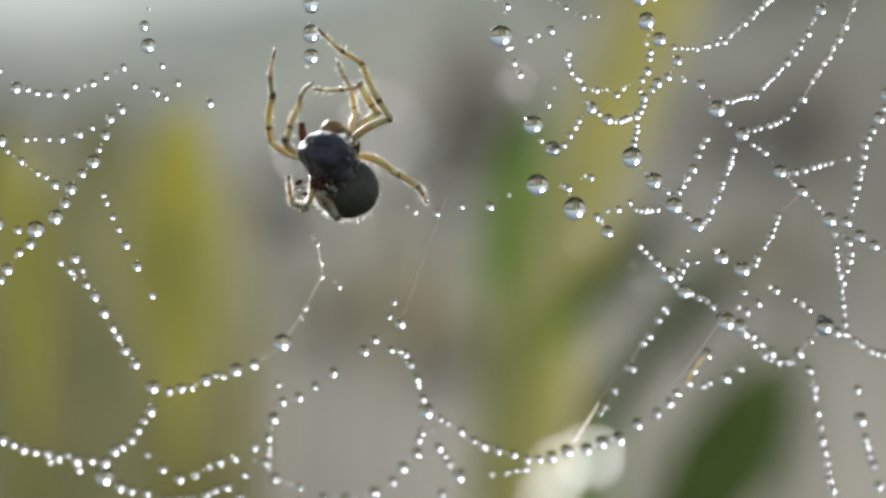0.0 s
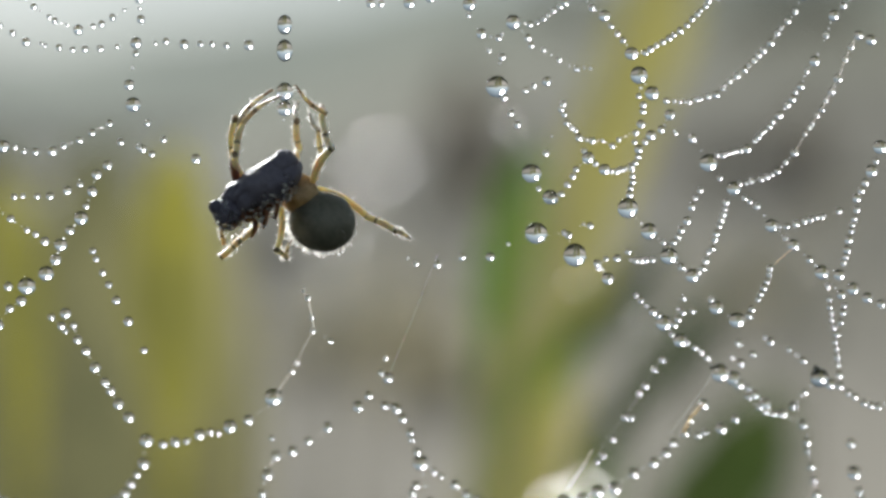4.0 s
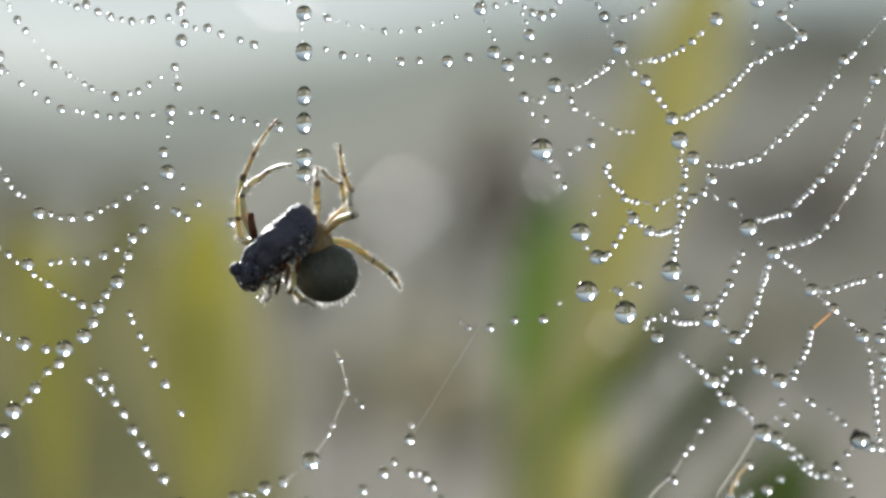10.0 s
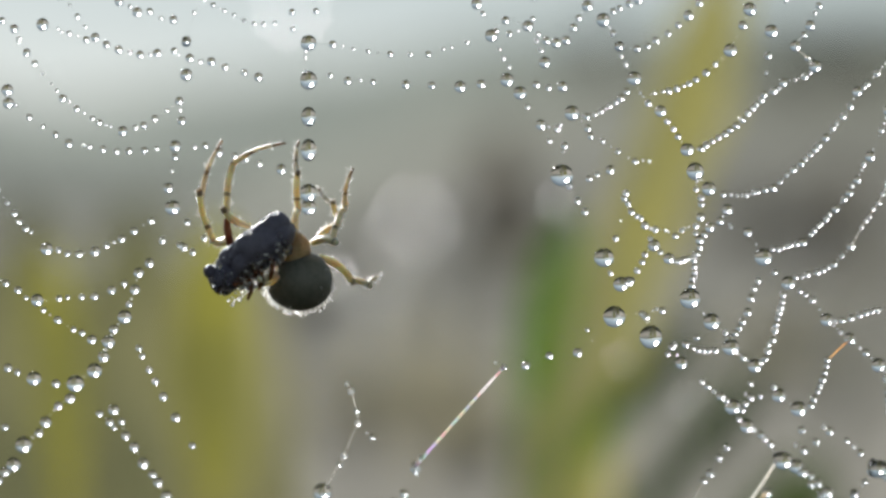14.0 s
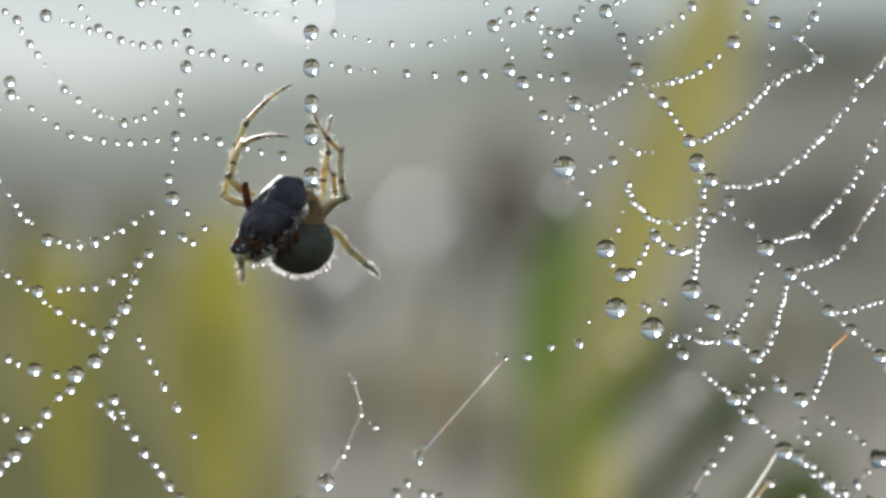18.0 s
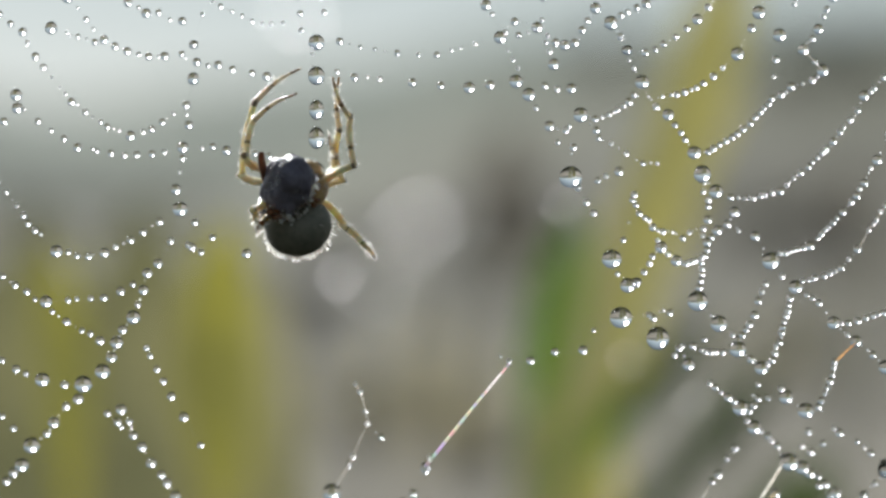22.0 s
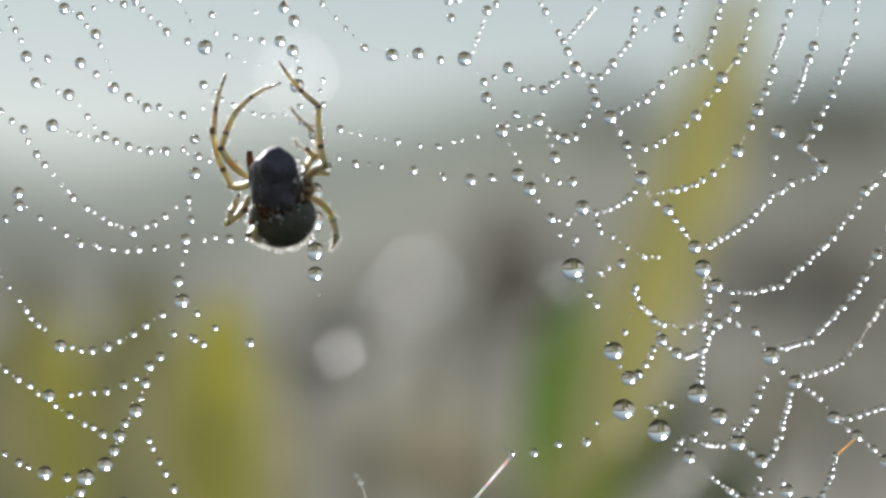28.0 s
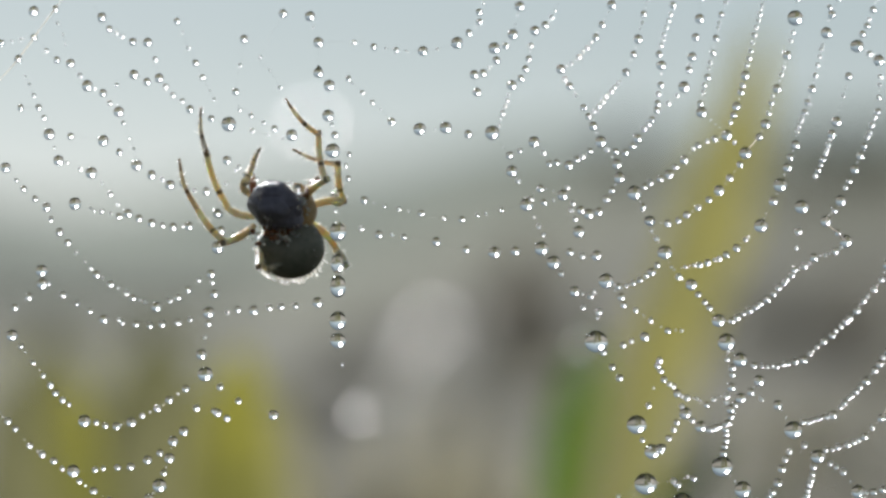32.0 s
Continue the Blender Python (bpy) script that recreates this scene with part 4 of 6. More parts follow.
strand("spiral_thread", [(1265, 288, 0), (1292, 299, 6), (1306, 300, 3), (1316, 301, 3), (1325, 300, 3), (1333, 301, 4), (1346, 296, 4), (1353, 295, 4), (1366, 291, 5), (1380, 288, 7), (1392, 277, 4), (1404, 265, 4), (1416, 255, 5), (1430, 244, 6), (1437, 236, 4), (1446, 228, 4), (1454, 219, 5), (1461, 212, 5), (1474, 198, 7), (1486, 181, 5), (1492, 173, 3), (1504, 160, 5), (1517, 143, 5), (1529, 116, 9), (1541, 109, 4), (1547, 103, 5), (1564, 84, 5), (1600, 40, 5)], fill=7)
strand("radial_thread", [(1245, 275, 3), (1243, 290, 4), (1252, 305, 5), (1252, 316, 6), (1251, 339, 8), (1243, 355, 5), (1242, 368, 4), (1250, 380, 8), (1250, 393, 6), (1245, 404, 6), (1240, 415, 6), (1241, 427, 5), (1241, 437, 6), (1238, 448, 6), (1236, 460, 7), (1233, 484, 18)], fill=7)
strand("spiral_thread", [(1298, 325, 0), (1286, 347, 7), (1268, 358, 9), (1258, 370, 6), (1250, 380, 0)], fill=7)
strand("spiral_thread", [(1119, 297, 5), (1116, 306, 6), (1122, 315, 6), (1128, 330, 6), (1138, 338, 4), (1145, 342, 4), (1152, 354, 7), (1162, 360, 3), (1171, 362, 5), (1189, 363, 3), (1206, 373, 6), (1218, 363, 4), (1243, 352, 0)], fill=7)
strand("spiral_thread", [(1162, 378, 4), (1168, 390, 11), (1180, 402, 4), (1195, 413, 10), (1207, 418, 4), (1214, 418, 5), (1222, 415, 5), (1229, 413, 4), (1240, 408, 5)], fill=6)
strand("spiral_thread", [(1168, 390, 0), (1152, 407, 6), (1147, 420, 5), (1138, 435, 6), (1128, 452, 6), (1109, 459, 14)], fill=8)
strand("spiral_thread", [(1079, 412, 0), (1090, 440, 4), (1109, 459, 0)], fill=9)
strand("spiral_thread", [(1122, 456, 9), (1096, 518, 20), (1048, 541, 3)], fill=0)
strand("spiral_thread", [(1096, 518, 0), (1146, 512, 5), (1153, 517, 7), (1162, 553, 20), (1200, 570, 7), (1217, 598, 11)], fill=14)
strand("spiral_thread", [(1153, 515, 0), (1172, 503, 3), (1183, 506, 6)], fill=9)
strand("spiral_thread", [(1193, 582, 4), (1206, 566, 4), (1225, 565, 7), (1245, 553, 6)], fill=9)
strand("spiral_thread", [(1225, 565, 0), (1240, 573, 3), (1248, 575, 5), (1257, 576, 5), (1266, 576, 5), (1278, 576, 5), (1305, 570, 0)], fill=0)
strand("spiral_thread", [(1233, 484, 0), (1271, 525, 14), (1296, 545, 4), (1303, 555, 8)], fill=12)
strand("radial_thread", [(885, 597, 2), (900, 605, 4), (938, 602, 7), (980, 585, 7), (1030, 580, 8), (1096, 518, 0)], fill=0)
strand("torn_thread", [(748, 782, 10), (757, 770, 0), (825, 690, 0), (900, 606, 0)], fill=0, thick=2.4, mat=TORN_GLINT, twist=((0, 90), (11.2, 88), (11.6, 76), (12, 40), (13, 0), (14, 20), (17, 62), (18, 60), (19, 30), (20.5, 62), (21, 66), (22, 10), (32, 0)))
# the spirals further right
strand("spiral_thread", [(1363, 411, 0), (1380, 397, 4), (1390, 397, 5), (1398, 394, 4), (1406, 392, 4), (1412, 390, 4), (1422, 388, 4), (1433, 385, 8), (1447, 371, 4), (1453, 364, 5), (1460, 356, 4), (1466, 352, 4), (1474, 344, 5), (1480, 336, 4), (1491, 325, 7), (1506, 307, 5), (1515, 296, 7), (1520, 284, 4), (1529, 273, 7), (1540, 247, 4), (1552, 231, 9), (1572, 185, 5), (1585, 150, 10), (1602, 132, 5), (1611, 118, 4), (1617, 110, 4), (1622, 102, 4), (1632, 87, 4), (1645, 67, 7)], fill=8)
strand("spiral_thread", [(1407, 457, 0), (1420, 447, 4), (1432, 446, 4), (1441, 442, 5), (1459, 438, 5), (1469, 434, 5), (1478, 430, 4), (1488, 424, 6), (1502, 409, 4), (1518, 391, 8)], fill=7)
strand("spiral_thread", [(1518, 391, 0), (1533, 366, 0), (1537, 358, 4), (1545, 347, 4), (1550, 340, 4), (1558, 325, 4), (1567, 314, 6), (1574, 299, 4), (1584, 282, 7), (1595, 259, 8), (1607, 227, 5), (1617, 205, 5), (1630, 184, 9), (1652, 192, 9)], fill=8, thick=0.8, mat=GLINT)
strand("spiral_thread", [(1475, 522, 0), (1490, 525, 3), (1502, 523, 6), (1518, 519, 5), (1533, 514, 5), (1545, 510, 5), (1555, 507, 4), (1565, 505, 5), (1595, 495, 5)], fill=6)
strand("spiral_thread", [(1515, 558, 0), (1480, 590, 0)], fill=0, thick=1.6, mat=AMBER_GLINT, twist=((0, 88), (3, 84), (5, 40), (6, 0), (32, 0)))
strand("spiral_thread", [(1476, 592, 6), (1475, 602, 5), (1472, 615, 5), (1468, 627, 6), (1463, 638, 5), (1459, 648, 5), (1452, 662, 6), (1447, 673, 6), (1425, 680, 14), (1390, 656, 13), (1382, 642, 4)], fill=7)
strand("spiral_thread", [(1407, 457, 0), (1398, 478, 5), (1396, 490, 4), (1394, 500, 5), (1391, 509, 5), (1388, 520, 4), (1385, 530, 6), (1383, 540, 5), (1380, 557, 6), (1373, 565, 4), (1371, 577, 5), (1366, 590, 6), (1358, 597, 5), (1347, 603, 13), (1328, 588, 7), (1305, 570, 15), (1303, 553, 0), (1313, 545, 6), (1320, 535, 6), (1326, 525, 5), (1335, 508, 8), (1341, 483, 7), (1347, 467, 4), (1354, 453, 5)], fill=7)
strand("radial_thread", [(1255, 633, 4), (1264, 640, 6), (1275, 650, 3), (1287, 658, 7), (1297, 665, 6), (1308, 677, 14), (1320, 700, 4), (1333, 711, 12), (1345, 718, 4), (1358, 726, 6), (1366, 735, 4), (1375, 743, 6), (1385, 763, 5), (1397, 772, 16), (1420, 782, 14), (1432, 791, 9), (1447, 797, 6), (1459, 810, 7), (1476, 826, 9), (1490, 845, 6), (1507, 845, 7), (1525, 833, 7), (1540, 810, 5), (1566, 788, 16)], fill=8)
strand("spiral_thread", [(1308, 680, 0), (1325, 682, 6), (1331, 672, 6), (1340, 660, 6), (1357, 658, 5)], fill=9)
strand("spiral_thread", [(1447, 797, 0), (1448, 813, 6), (1466, 832, 6), (1477, 840, 6)], fill=9)
strand("spiral_thread", [(1340, 635, 5), (1331, 655, 2), (1325, 680, 0)], fill=0)
strand("spiral_thread", [(1430, 718, 6), (1420, 745, 3), (1397, 768, 0)], fill=0)
strand("spiral_thread", [(1455, 739, 6), (1435, 754, 7), (1420, 780, 0)], fill=0)
strand("spiral_thread", [(1475, 712, 3), (1484, 719, 7), (1513, 735, 5), (1525, 746, 3), (1536, 756, 6), (1558, 772, 6), (1568, 786, 0)], fill=0)
strand("spiral_thread", [(1298, 748, 6), (1284, 766, 6), (1268, 793, 7), (1257, 806, 6), (1231, 848, 7)], fill=0, thick=0.5)
strand("torn_thread", [(1255, 808, 0), (1231, 848, 0), (1203, 873, 0), (1187, 895, 0), (1172, 918, 0)], fill=0, thick=0.8, mat=GLINT, twist=((0, 90), (3, 88), (7, 40), (9, 0), (32, 0)))
strand("torn_thread", [(1172, 918, 0), (1155, 945, 0), (1126, 984, 0)], fill=0, thick=1.9, mat=GLINT, twist=((0, 20), (1, 60), (2, 72), (3, 55), (9, 0), (32, 0)))
strand("torn_thread", [(1387, 772, 0), (1355, 820, 0), (1312, 880, 0)], fill=0, thick=2.4, mat=GLINT, twist=((0, 90), (8.5, 88), (10.5, 50), (12, 10), (32, 0)))
strand("spiral_thread", [(1590, 160, 6), (1565, 213, 12), (1558, 237, 6), (1550, 255, 11), (1539, 275, 7), (1532, 289, 6), (1524, 303, 8), (1524, 323, 5), (1520, 339, 6), (1517, 350, 4), (1515, 360, 6), (1510, 376, 8), (1507, 394, 7), (1504, 407, 6), (1500, 418, 5), (1492, 440, 9)], 2, fill=0)
strand("radial_thread", [(1470, 430, 0), (1492, 440, 0), (1517, 464, 11), (1542, 480, 9), (1566, 490, 7), (1600, 510, 7)], 2, fill=0)
# the lower right
strand("radial_thread", [(1413, 625, 7), (1388, 640, 6), (1432, 657, 8), (1440, 687, 7), (1441, 702, 6), (1446, 733, 7), (1450, 757, 6), (1455, 782, 7), (1460, 802, 7), (1463, 820, 6), (1466, 836, 6), (1468, 850, 7), (1473, 870, 8), (1480, 905, 8)], 0, fill=10)
strand("radial_thread", [(1518, 693, 8), (1523, 745, 12), (1532, 778, 7), (1536, 792, 7), (1540, 808, 7), (1546, 825, 8), (1556, 862, 8)], 0, fill=0)
strand("spiral_thread", [(1460, 578, 16), (1480, 590, 10), (1497, 592, 7), (1513, 605, 6), (1525, 612, 6), (1540, 622, 6), (1553, 626, 6), (1566, 628, 6), (1590, 620, 6)], 0, fill=9)
strand("spiral_thread", [(1497, 592, 0), (1496, 573, 6), (1494, 555, 5), (1493, 540, 6), (1492, 525, 5), (1490, 513, 5), (1492, 500, 6), (1488, 490, 4), (1500, 478, 5), (1505, 460, 6), (1508, 447, 4)], 0, fill=6)
strand("spiral_thread", [(1488, 490, 0), (1484, 475, 4), (1484, 462, 4), (1481, 450, 5), (1480, 436, 5), (1478, 412, 4), (1476, 392, 0)], 0, fill=7)
strand("frame_thread", [(1217, 680, 8), (1196, 698, 7), (1184, 715, 8), (1163, 732, 9), (1130, 750, 10), (1098, 775, 12), (1062, 785, 11), (1037, 796, 11), (1005, 798, 12), (980, 808, 9), (960, 812, 7), (933, 812, 7), (910, 805, 7), (885, 798, 8), (862, 790, 8), (838, 778, 7), (818, 763, 8), (795, 750, 5), (783, 742, 5), (762, 730, 14)], 0, fill=9)
strand("torn_thread", [(1253, 628, 9), (1240, 640, 0), (1228, 656, 7), (1217, 680, 0)], 0, fill=0, thick=2.0, mat=PALE_AMBER_GLINT)
strand("spiral_thread", [(1217, 680, 0), (1243, 683, 6), (1255, 677, 6), (1285, 670, 9), (1310, 652, 7)], 0, fill=0)
strand("spiral_thread", [(875, 838, 5), (900, 837, 6), (915, 834, 6), (930, 831, 6), (945, 815, 0)], 0, fill=0)
strand("spiral_thread", [(1118, 656, 7), (1088, 693, 6), (1072, 720, 6), (1063, 730, 5)], 0, fill=0)
# the lower middle
strand("radial_thread", [(762, 728, 0), (752, 705, 7), (743, 682, 6), (741, 670, 7), (730, 645, 7), (720, 628, 8), (707, 620, 5), (692, 619, 7), (665, 600, 7), (640, 622, 9), (598, 657, 8), (558, 684, 7), (528, 702, 8), (498, 710, 8), (490, 680, 5)], 0, fill=0)
strand("radial_thread", [(762, 735, 0), (748, 765, 7), (742, 778, 7), (738, 803, 9), (713, 828, 9), (695, 853, 8), (662, 872, 9), (612, 882, 8), (572, 882, 8), (530, 890, 7)], 0, fill=16)
strand("spiral_thread", [(762, 735, 0), (779, 792, 8), (787, 806, 7), (795, 820, 8), (813, 842, 12), (787, 876, 8)], 0, fill=20)
strand("spiral_thread", [(498, 710, 0), (484, 742, 11), (475, 775, 7), (475, 790, 6), (474, 803, 6), (470, 818, 8), (485, 846, 9), (528, 862, 7)], 0, fill=10)
strand("radial_thread", [(581, 829, 16), (612, 780, 5), (620, 765, 4), (632, 735, 0), (645, 707, 4), (642, 683, 5), (632, 650, 4), (624, 637, 3)], fill=0, thick=0.8, mat=GLINT)
strand("loose_thread", [(670, 730, 5), (660, 722, 1)], fill=0)
strand("loose_thread", [(748, 782, 0), (756, 765, 4), (748, 790, 5)], fill=0)
# the lower left
strand("frame_thread", [(-40, 755, 9), (-20, 765, 8), (5, 778, 12), (25, 787, 7), (43, 795, 9), (63, 800, 8), (85, 802, 8), (105, 810, 9), (122, 806, 5), (137, 815, 9), (163, 815, 8), (187, 818, 10), (185, 843, 17), (213, 862, 9), (232, 868, 8), (260, 873, 8), (290, 885, 8), (312, 884, 8), (338, 882, 8), (365, 876, 8), (380, 868, 7), (402, 862, 8), (425, 880, 8)], 0, fill=9)
strand("spiral_thread", [(85, 802, 0), (90, 816, 7), (141, 832, 7)], 0, fill=0)
strand("frame_thread", [(187, 818, 0), (203, 797, 9), (217, 790, 8), (233, 778, 8), (243, 762, 8), (253, 746, 7), (266, 726, 11), (270, 686, 13), (300, 692, 7), (321, 687, 8), (340, 685, 6), (364, 672, 10), (384, 663, 6), (398, 666, 5), (417, 655, 12), (448, 646, 8), (497, 616, 0)], 0, fill=9)
strand("spiral_thread", [(261, 805, 6), (288, 829, 8), (318, 846, 9), (345, 840, 7), (371, 826, 4), (390, 818, 7), (416, 812, 7), (450, 792, 7)], 0, fill=0)
strand("loose_thread", [(432, 840, 6), (450, 815, 2), (475, 790, 0)], 0, fill=0)
# the left side
strand("radial_thread", [(276, 420, 8), (257, 437, 9), (250, 467, 9), (240, 493, 6), (232, 515, 12), (213, 537, 8), (203, 560, 11), (194, 586, 10), (178, 611, 13), (144, 634, 15), (135, 660, 9), (114, 673, 7), (92, 702, 10), (80, 721, 7), (53, 742, 14), (35, 777, 13), (20, 790, 8), (8, 805, 8), (-15, 835, 9), (-40, 860, 9)], fill=9)
strand("spiral_thread", [(-60, 380, 5), (-38, 396, 5), (-25, 410, 6), (0, 440, 6), (22, 456, 5), (43, 468, 7), (58, 482, 4), (77, 486, 11), (88, 504, 4), (113, 521, 7), (141, 538, 5), (156, 544, 6), (173, 556, 8), (203, 560, 0)], fill=12)
strand("spiral_thread", [(77, 486, 0), (116, 483, 5), (131, 481, 4), (156, 480, 6), (179, 479, 7), (209, 468, 8), (231, 456, 6), (250, 467, 0)], fill=0)
strand("spiral_thread", [(-30, 575, 6), (0, 590, 6), (25, 606, 7), (42, 614, 5), (71, 625, 13), (110, 634, 7), (144, 634, 0)], fill=0)
strand("radial_thread", [(212, 680, 9), (226, 701, 6), (233, 726, 7), (248, 746, 8), (265, 775, 10), (281, 794, 7), (291, 808, 8), (306, 832, 9), (325, 855, 9)], fill=14)
strand("spiral_thread", [(187, 687, 6), (205, 702, 7), (212, 711, 5)], fill=10)
strand("radial_thread", [(257, 571, 6), (263, 585, 5), (275, 609, 6), (286, 630, 6), (300, 657, 7), (322, 694, 8), (352, 744, 6)], fill=0)
strand("spiral_thread", [(-20, 675, 6), (0, 690, 6), (20, 711, 6)], fill=0)
strand("spiral_thread", [(-12, 260, 4), (8, 290, 4), (25, 314, 4), (37, 332, 5), (45, 346, 6), (57, 359, 5), (67, 365, 3), (94, 395, 11), (115, 397, 4), (131, 403, 6), (151, 404, 7), (180, 399, 9), (200, 389, 4), (227, 377, 7), (249, 363, 7), (279, 345, 7)], fill=16)
strand("spiral_thread", [(276, 420, 0), (299, 380, 5), (317, 330, 0)], fill=0)
strand("loose_thread", [(330, 388, 5), (337, 392, 7), (353, 401, 5)], fill=0)
strand("loose_thread", [(318, 322, 0), (343, 348, 5), (373, 376, 5), (432, 407, 9)], fill=0)
strand("radial_thread", [(343, 25, 8), (349, 56, 8), (343, 86, 11), (331, 133, 8), (333, 149, 3), (336, 168, 8), (323, 213, 10), (322, 232, 6), (317, 257, 3), (310, 287, 9), (317, 322, 14)], fill=0)
strand("spiral_thread", [(40, 140, 3), (64, 161, 5), (88, 178, 4), (110, 192, 6), (134, 208, 8), (161, 211, 3), (171, 214, 4), (195, 218, 6), (219, 222, 5), (241, 221, 5), (268, 220, 6), (291, 217, 4), (323, 213, 0), (358, 215, 3), (377, 212, 6), (400, 224, 8), (428, 231, 5), (448, 237, 5), (472, 246, 5), (510, 256, 9)], fill=0)
strand("spiral_thread", [(45, 22, 4), (59, 47, 7), (73, 66, 5), (88, 84, 3), (103, 102, 2), (113, 114, 3), (123, 128, 7), (134, 134, 2), (148, 146, 5), (161, 154, 2), (176, 163, 4), (188, 171, 6), (200, 175, 2), (210, 178, 3), (230, 186, 9), (253, 180, 4), (268, 176, 6), (287, 164, 6), (308, 150, 3), (330, 135, 0)], fill=0)
strand("radial_thread", [(25, 113, 11), (27, 136, 10), (4, 160, 7), (-20, 180, 6)], fill=0)
strand("spiral_thread", [(115, 5, 3), (134, 13, 5), (150, 18, 3), (164, 24, 6), (180, 20, 8), (200, 33, 7), (222, 42, 7), (242, 47, 5), (260, 51, 7), (278, 51, 3), (291, 48, 8), (321, 44, 6), (329, 52, 2), (349, 56, 0), (368, 63, 4), (387, 63, 8), (411, 73, 5), (445, 83, 6), (470, 91, 8)], fill=0)
# the upper left
strand("torn_thread", [(-10, 150, 0), (30, 104, 7), (58, 65, 6), (96, 13, 6), (120, -20, 5)], 32, fill=0, thick=0.9, mat=GLINT)
strand("spiral_thread", [(0, 75, 6), (20, 72, 3), (36, 69, 3), (58, 65, 0), (80, 88, 5), (99, 105, 6), (123, 111, 8), (140, 133, 5), (153, 151, 10), (167, 156, 3), (181, 164, 7), (193, 182, 5), (209, 197, 9), (217, 217, 5), (228, 245, 3), (236, 263, 3), (241, 292, 10), (268, 310, 8), (287, 318, 4), (300, 327, 9), (322, 325, 6), (342, 338, 4), (363, 340, 7)], 32, fill=0)
strand("spiral_thread", [(57, 18, 9), (100, 40, 3), (110, 60, 2), (115, 78, 2)], 32, fill=0)
strand("spiral_thread", [(150, -10, 5), (178, 29, 8), (192, 50, 6), (205, 58, 4), (215, 64, 4), (234, 74, 7), (259, 73, 8), (273, 104, 5), (281, 138, 8), (293, 153, 5), (306, 166, 5), (322, 178, 5), (335, 192, 7), (372, 208, 6), (403, 216, 13)], 32, fill=0)
strand("spiral_thread", [(206, 150, 4), (235, 131, 8), (259, 144, 7), (281, 140, 0)], 32, fill=0)
strand("spiral_thread", [(313, 31, 6), (323, 54, 2), (333, 83, 4), (345, 110, 6), (357, 136, 5), (370, 160, 2), (378, 174, 3), (403, 214, 0)], 32, fill=0)
strand("spiral_thread", [(431, 66, 7), (424, 115, 4), (416, 161, 6), (424, 190, 4)], 32, fill=0)
strand("spiral_thread", [(424, 190, 0), (445, 206, 5), (466, 217, 4), (484, 227, 6), (513, 240, 10)], 32, fill=0, pull=SIDE_PULL)
strand("spiral_thread", [(500, 19, 7), (460, 104, 3), (476, 124, 2), (495, 150, 4)], 32, fill=0)
strand("spiral_thread", [(446, 232, 5), (475, 239, 3), (500, 245, 2), (513, 240, 0)], 32, fill=0)
strand("spiral_thread", [(43, 133, 2), (50, 148, 3), (58, 168, 4), (67, 190, 6), (77, 209, 5), (85, 236, 10), (95, 262, 3), (103, 285, 9), (118, 288, 3), (142, 300, 4), (161, 305, 10), (180, 324, 3), (194, 343, 5), (207, 360, 4)], 32, fill=0)
strand("loose_thread", [(35, 190, 6), (67, 190, 0)], 32, fill=0)
strand("loose_thread", [(124, 240, 6), (182, 248, 10), (210, 268, 6), (241, 292, 0)], 32, fill=0)
strand("spiral_thread", [(-15, 270, 5), (8, 295, 9), (27, 318, 4), (41, 334, 6), (61, 352, 6), (82, 367, 8), (90, 390, 4)], 32, fill=0)
strand("loose_thread", [(132, 360, 11), (166, 373, 3)], 32, fill=0)
strand("loose_thread", [(401, 282, 8), (423, 293, 4), (400, 325, 4), (385, 383, 8)], 32, fill=0)
strand("loose_thread", [(8, 543, 10), (-20, 520, 5)], 31, fill=0)
# the upper middle
strand("radial_thread", [(548, 30, 9), (554, 50, 2), (563, 75, 9), (563, 128, -9), (582, 150, 10), (580, 205, 10), (587, 222, 4), (592, 240, 7), (588, 268, 13), (592, 300, 6), (592, 320, 5), (600, 350, 0)], 32, fill=0, pull=UPPER_PULL)
strand("spiral_thread", [(617, 138, 5), (624, 147, 2), (641, 163, 4), (659, 181, 5), (673, 193, 2), (692, 213, 7), (741, 227, 11), (769, 228, 2), (789, 226, 11), (830, 239, 7), (873, 237, 13)], 32, fill=0)
strand("spiral_thread", [(563, 75, 0), (626, 74, 5), (661, 82, 6), (682, 85, 2), (701, 88, 5), (719, 90, 2), (749, 91, 9), (774, 86, 3), (809, 75, 10), (830, 57, 6), (849, 38, 6), (848, 20, 6), (855, 5, 3)], 32, fill=0)
strand("spiral_thread", [(875, 84, 10), (879, 106, 7), (866, 120, 3), (855, 129, 7), (839, 131, 8), (844, 163, 8)], 32, fill=0)
strand("spiral_thread", [(920, 10, 9), (908, 60, 9), (895, 80, 6), (875, 84, 0)], 32, fill=14)
strand("spiral_thread", [(995, -10, 4), (977, 30, 5), (965, 43, 7), (947, 53, 9), (940, 80, 5), (936, 103, 6), (930, 121, 6), (922, 138, 6), (906, 150, 9), (900, 168, 3), (898, 178, 4), (894, 188, 3), (890, 200, 5), (886, 211, 3), (883, 222, 3), (873, 237, 0)], 32, fill=12)
strand("radial_thread", [(873, 240, 0), (902, 275, 7), (906, 303, 10), (917, 320, 5), (932, 358, 0)], 32, fill=14)
strand("spiral_thread", [(902, 275, 0), (920, 267, 5), (945, 251, 10), (962, 270, 5), (972, 289, 6), (985, 287, 6), (1007, 292, 8), (1021, 282, 6), (1031, 277, 5), (1044, 267, 6), (1062, 252, 0)], 32, fill=12)
strand("spiral_thread", [(932, 360, 0), (957, 334, 7), (996, 345, 10), (1014, 360, 5), (1027, 372, 7), (1043, 378, 9), (1060, 375, 8), (1073, 353, 7), (1082, 337, 6), (1097, 317, 0)], 32, fill=10)
